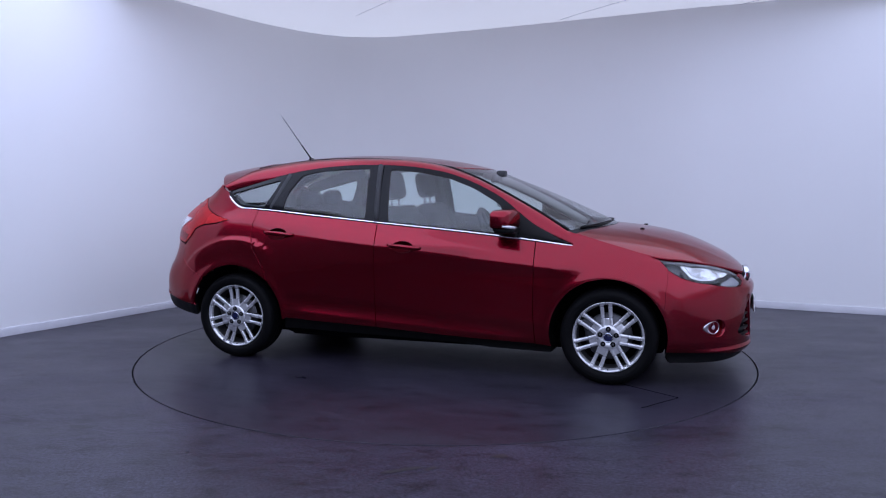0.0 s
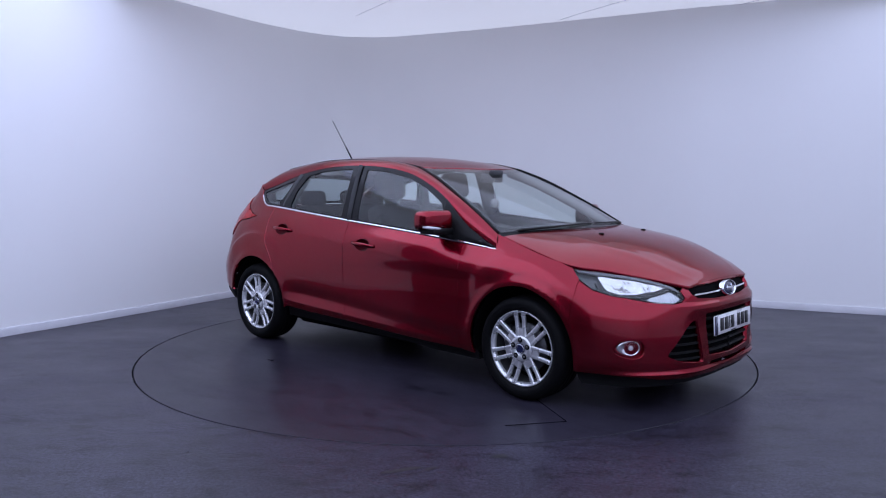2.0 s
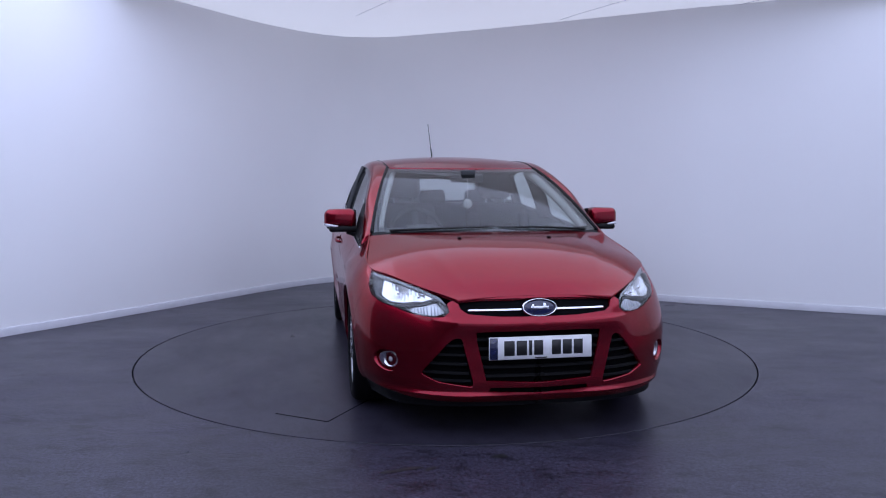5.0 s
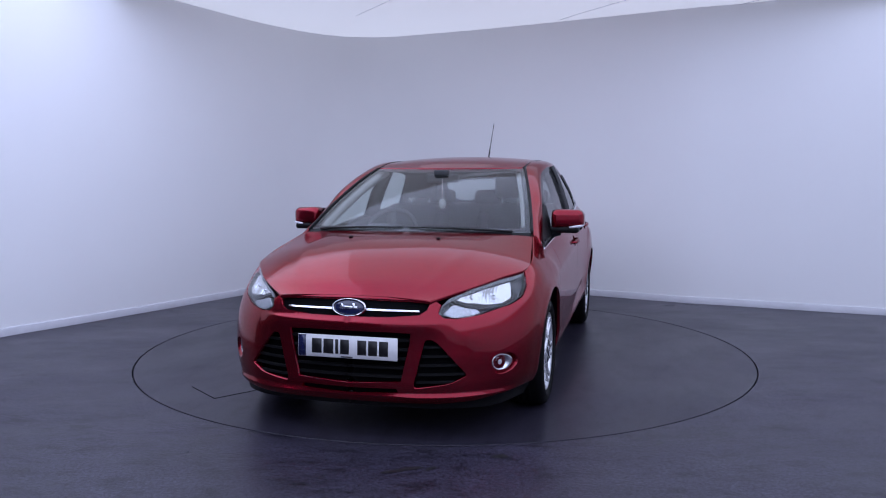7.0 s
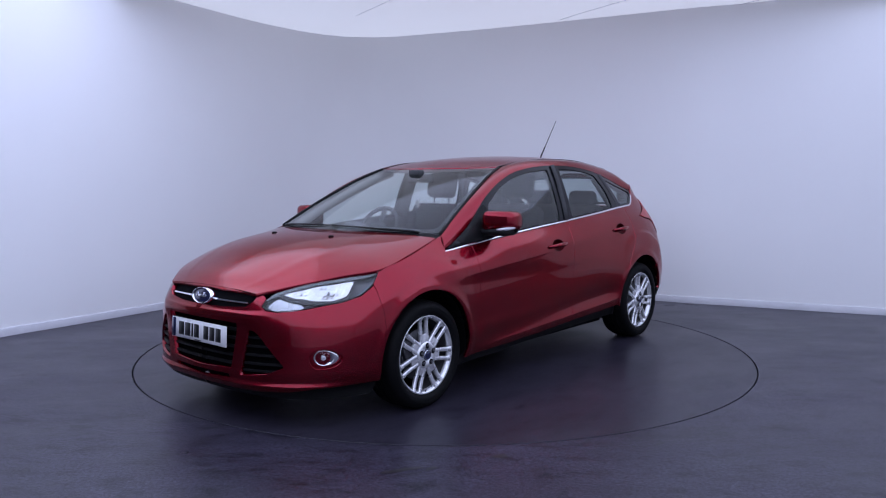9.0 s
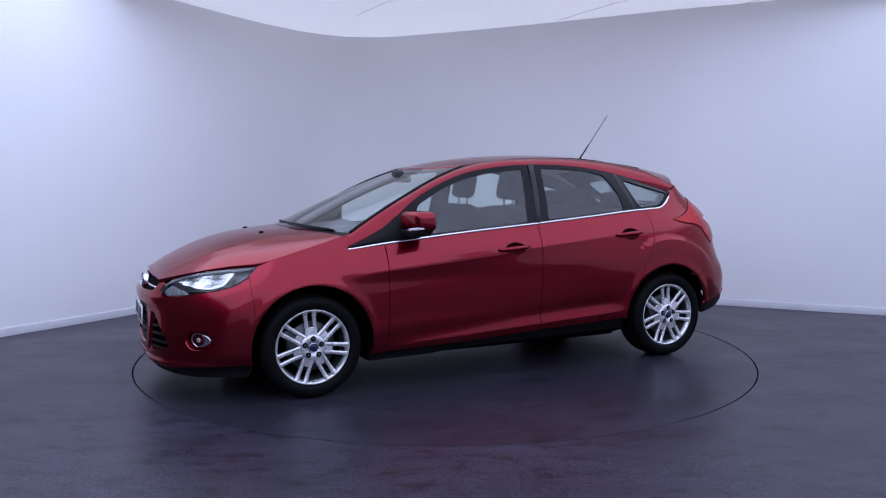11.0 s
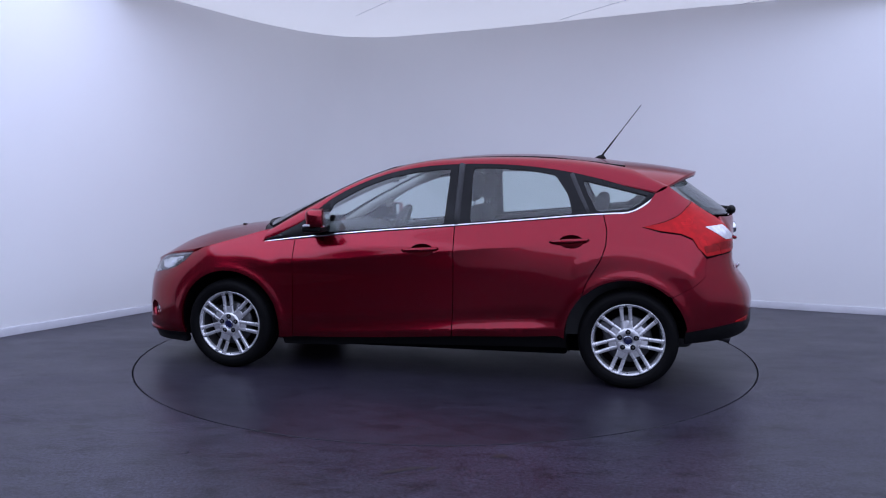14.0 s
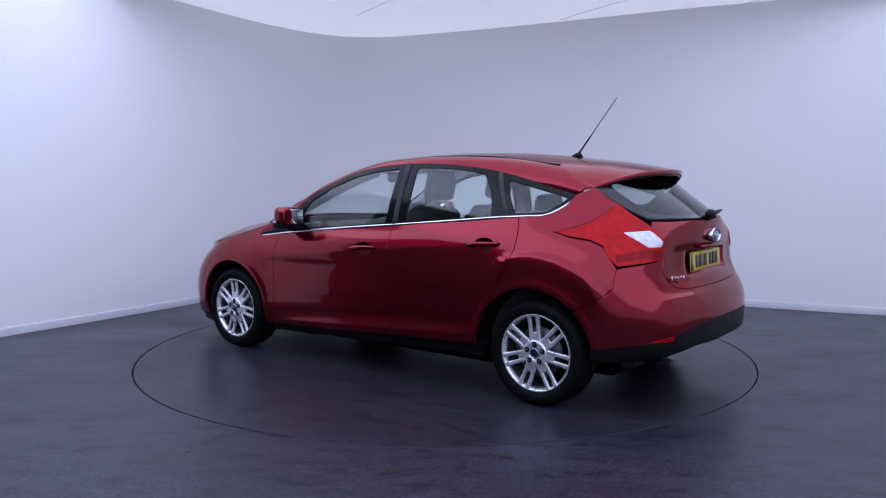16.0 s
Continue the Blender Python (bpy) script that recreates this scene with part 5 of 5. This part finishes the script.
def build_cabin(car):
    bm = bmesh.new()
    block(bm, (0.0, 0, 0.230), (1.90, 1.44, 0.13), 0.02, 2)
    block(bm, (0.0, 0, 0.235), (3.3, 1.06, 0.18), 0.03, 2)
    block(bm, (1.55, 0, 0.30), (0.5, 1.0, 0.12), 0.03, 2)
    block(bm, (-1.70, 0, 0.33), (0.45, 1.2, 0.12), 0.03, 2)
    part("underbody", bm, DARK, car, "dark underside of the car")
    bm = bmesh.new()
    block(bm, (0.94, 0, 0.62), (0.04, 1.30, 0.55), 0.01, 1)
    part("bulkhead", bm, DARK, car)
    # dashboard
    bm = bmesh.new()
    rows = []
    for y in np.linspace(-0.70, 0.70, 15):
        k = abs(y) / 0.7
        prof = ((1.16 - 0.22 * k * k, 0.925), (0.95 - 0.10 * k * k, 0.950), (0.72, 0.955 + (0.03 if -0.5 < y < -0.2 else 0)), (0.58, 0.90), (0.54, 0.78), (0.60, 0.60), (0.70, 0.40))
        rows.append([bm.verts.new((a, y, b)) for a, b in prof])
    for a, b in zip(rows, rows[1:]):
        for j in range(6):
            bm.faces.new((a[j], a[j + 1], b[j + 1], b[j]))
    bmesh.ops.recalc_face_normals(bm, faces=bm.faces[:])
    part("dashboard", bm, TRIM, car, "dark grey dashboard")
    # door cards and pillars inside
    for side in (1, -1):
        bm = bmesh.new()
        q = np.linspace(0.78, -1.45, 24)
        B = BELT(q)
        up = [bm.verts.new((p[0], (p[1] - 0.030) * side, p[2] - 0.012)) for p in B]
        mid = [bm.verts.new((p[0], (p[1] - 0.085) * side, p[2] - 0.03)) for p in B]
        lo = [bm.verts.new((p[0], (p[1] - 0.07) * side, 0.30)) for p in B]
        for i in range(23):
            bm.faces.new((up[i], up[i + 1], mid[i + 1], mid[i]))
            bm.faces.new((mid[i], mid[i + 1], lo[i + 1], lo[i]))
        bmesh.ops.recalc_face_normals(bm, faces=bm.faces[:])
        part("door_card", bm, TRIM, car, "dark door lining")
        for keys in (((-0.25, 0.985), (-0.262, 1.365), 0.055), ((-1.05, 1.06), (-0.95, 1.30), 0.045)):
            bm = bmesh.new()
            P = side_glass(np.array([(keys[0][0] + (keys[1][0] - keys[0][0]) * k, keys[0][1] + (keys[1][1] - keys[0][1]) * k) for k in np.linspace(0, 1, 7)]))
            tube(bm, [(p[0], (p[1] - 0.035) * side, p[2]) for p in P], keys[2], 8, (0.45, 1.0))
            part("pillar_lining", bm, TRIM, car)
        bm = bmesh.new()
        e = SCREEN.e(np.linspace(0, 1, 12))
        tube(bm, [(p[0] - 0.05, (p[1] - 0.035) * side, p[2] - 0.028) for p in e], 0.036, 8)
        part("pillar_lining", bm, LINING, car)
        for line in (((-0.93, 1.345), (-1.20, 1.285), (-1.46, 1.20)), ((-1.08, 1.045), (-1.34, 1.065), (-1.48, 1.15))):
            bm = bmesh.new()
            P = side_glass(np.array(line))
            tube(bm, [(p[0], (p[1] - 0.05) * side, p[2]) for p in P], 0.042, 8)
            part("pillar_lining", bm, TRIM, car, "grey rear pillar lining")
    bm = bmesh.new()
    rows = [[bm.verts.new((p[0], p[1] * 0.97, p[2] - 0.035)) for p in ROOF(np.stack([np.full(13, t * ROOF.length), np.linspace(-1, 1, 13) * ROOF.half], 1))] for t in np.linspace(0.02, 1, 14)]
    for a, b in zip(rows, rows[1:]):
        for j in range(12):
            bm.faces.new((a[j], a[j + 1], b[j + 1], b[j]))
    part("roof_lining", bm, LINING, car, "pale roof lining")
    # seats
    first = None
    for x, y in ((0.10, 0.37), (0.10, -0.37)):
        if first is None:
            bm = bmesh.new()
            block(bm, (0.10, 0, 0.50), (0.50, 0.50, 0.18), 0.06, 3)
            seat = part("seat", bm, CLOTH, car, "dark cloth front seat with a headrest")
            bm = bmesh.new()
            block(bm, (-0.26, 0, 0.79), (0.15, 0.49, 0.62), 0.06, 3, pose(0, 0, 0, 0, -17, 0))
            for s in (1, -1):
                block(bm, (-0.22, 0.20 * s, 0.78), (0.14, 0.09, 0.5), 0.04, 3, pose(0, 0, 0, 0, -17, 0))
            part("backrest", bm, CLOTH, seat)
            bm = bmesh.new()
            block(bm, (-0.385, 0, 1.235), (0.105, 0.265, 0.20), 0.045, 4, pose(0, 0, 0, 0, -12, 0))
            part("headrest", bm, CLOTH, seat)
            for s in (1, -1):
                bm = bmesh.new()
                tube(bm, [(-0.365, 0.075 * s, 1.03), (-0.378, 0.075 * s, 1.18)], 0.008, 8)
                part("headrest_post", bm, CHROME, seat)
            seat.matrix_basis = pose(x, y, 0)
            first = seat
        else:
            copy_thing(first, pose(x, y, 0)).parent = car
    bm = bmesh.new()
    block(bm, (-0.72, 0, 0.52), (0.50, 1.28, 0.17), 0.06, 3)
    bench = part("rear_seat", bm, CLOTH, car, "dark cloth rear bench with three headrests")
    bm = bmesh.new()
    block(bm, (-1.06, 0, 0.80), (0.16, 1.24, 0.56), 0.06, 3, pose(0, 0, 0, 0, -16, 0))
    part("backrest", bm, CLOTH, bench)
    for y in (0.42, 0.0, -0.42):
        bm = bmesh.new()
        block(bm, (-1.15, y, 1.125), (0.09, 0.24, 0.13), 0.04, 3, pose(0, 0, 0, 0, -12, 0))
        part("headrest", bm, CLOTH, bench)
    bm = bmesh.new()
    block(bm, (-1.48, 0, 0.965), (0.52, 1.16, 0.02), 0.008, 1)
    part("parcel_shelf", bm, TRIM, car)
    # steering wheel on the right
    bm = bmesh.new()
    m = pose(0.46, -0.37, 0.905, 0, 62, 0)
    tube(bm, [m @ Vector((0.185 * math.cos(a), 0.185 * math.sin(a), 0)) for a in np.linspace(0, 2 * math.pi, 41)], 0.016, 8, caps=False)
    wheel = part("steering_wheel", bm, TRIM, car, "dark steering wheel")
    bm = bmesh.new()
    block(bm, (0, 0, 0), (0.13, 0.15, 0.05), 0.02, 2, None)
    for a in (0, 120, 240):
        block(bm, (0.09 * math.cos(radians(a + 180)), 0.09 * math.sin(radians(a + 180)), 0), (0.16, 0.045, 0.02), 0.006, 1, pose(0, 0, 0, 0, 0, a))
    for v in bm.verts:
        v.co = m @ v.co
    part("steering_boss", bm, TRIM, wheel)
    # mirror and a round air freshener hanging from it
    bm = bmesh.new()
    block(bm, (0.40, 0, 1.290), (0.035, 0.235, 0.062), 0.014, 3, pose(0, 0, 0, 0, 8, 0))
    block(bm, (0.44, 0, 1.325), (0.06, 0.10, 0.045), 0.012, 2)
    glass = part("rear_view_mirror", bm, TRIM, car, "black rear-view mirror")
    bm = bmesh.new()
    lathe(bm, [(0.0001, 0.004), (0.026, 0.005), (0.034, 0.004), (0.034, -0.004), (0.0001, -0.004)], 28, pose(0.43, 0.0, 1.110, 0, 0, 55))
    lathe(bm, [(0.029, 0.006), (0.033, 0.007), (0.034, 0.004)], 28, pose(0.43, 0.0, 1.110, 0, 0, 55))
    disc = part("air_freshener", bm, LINING, car, "pale round pendant")
    bm = bmesh.new()
    tube(bm, [(0.42, 0, 1.29), (0.43, 0, 1.145)], 0.0015, 5)
    part("pendant_string", bm, WHITE, disc)


def build_car():
    car = new("car")
    tagged(car, "dark red metallic five-door hatchback standing on a turntable", "car")
    build_front(car)
    build_sides(car)
    build_top(car)
    build_rear(car)
    build_exhaust(car)
    build_wheels(car)
    build_cabin(car)
    return car


car = build_car()


def motions():
    rows, turns = [], []
    for i in range(33):
        t = i * 0.5
        th = -17.697 - 12.4698 * t + 0.009013 * (t - 8) ** 2
        c, s = math.cos(radians(th)), math.sin(radians(th))
        ox, oy = 0.0195, -0.0893
        rows.append((t, pose(-(c * ox - s * oy), -(s * ox + c * oy), 0, 0, 0, th)))
        turns.append((t, pose(0, 0, 0, 0, 0, th)))
    walk(car, rows)
    walk(turntable, turns)


motions()
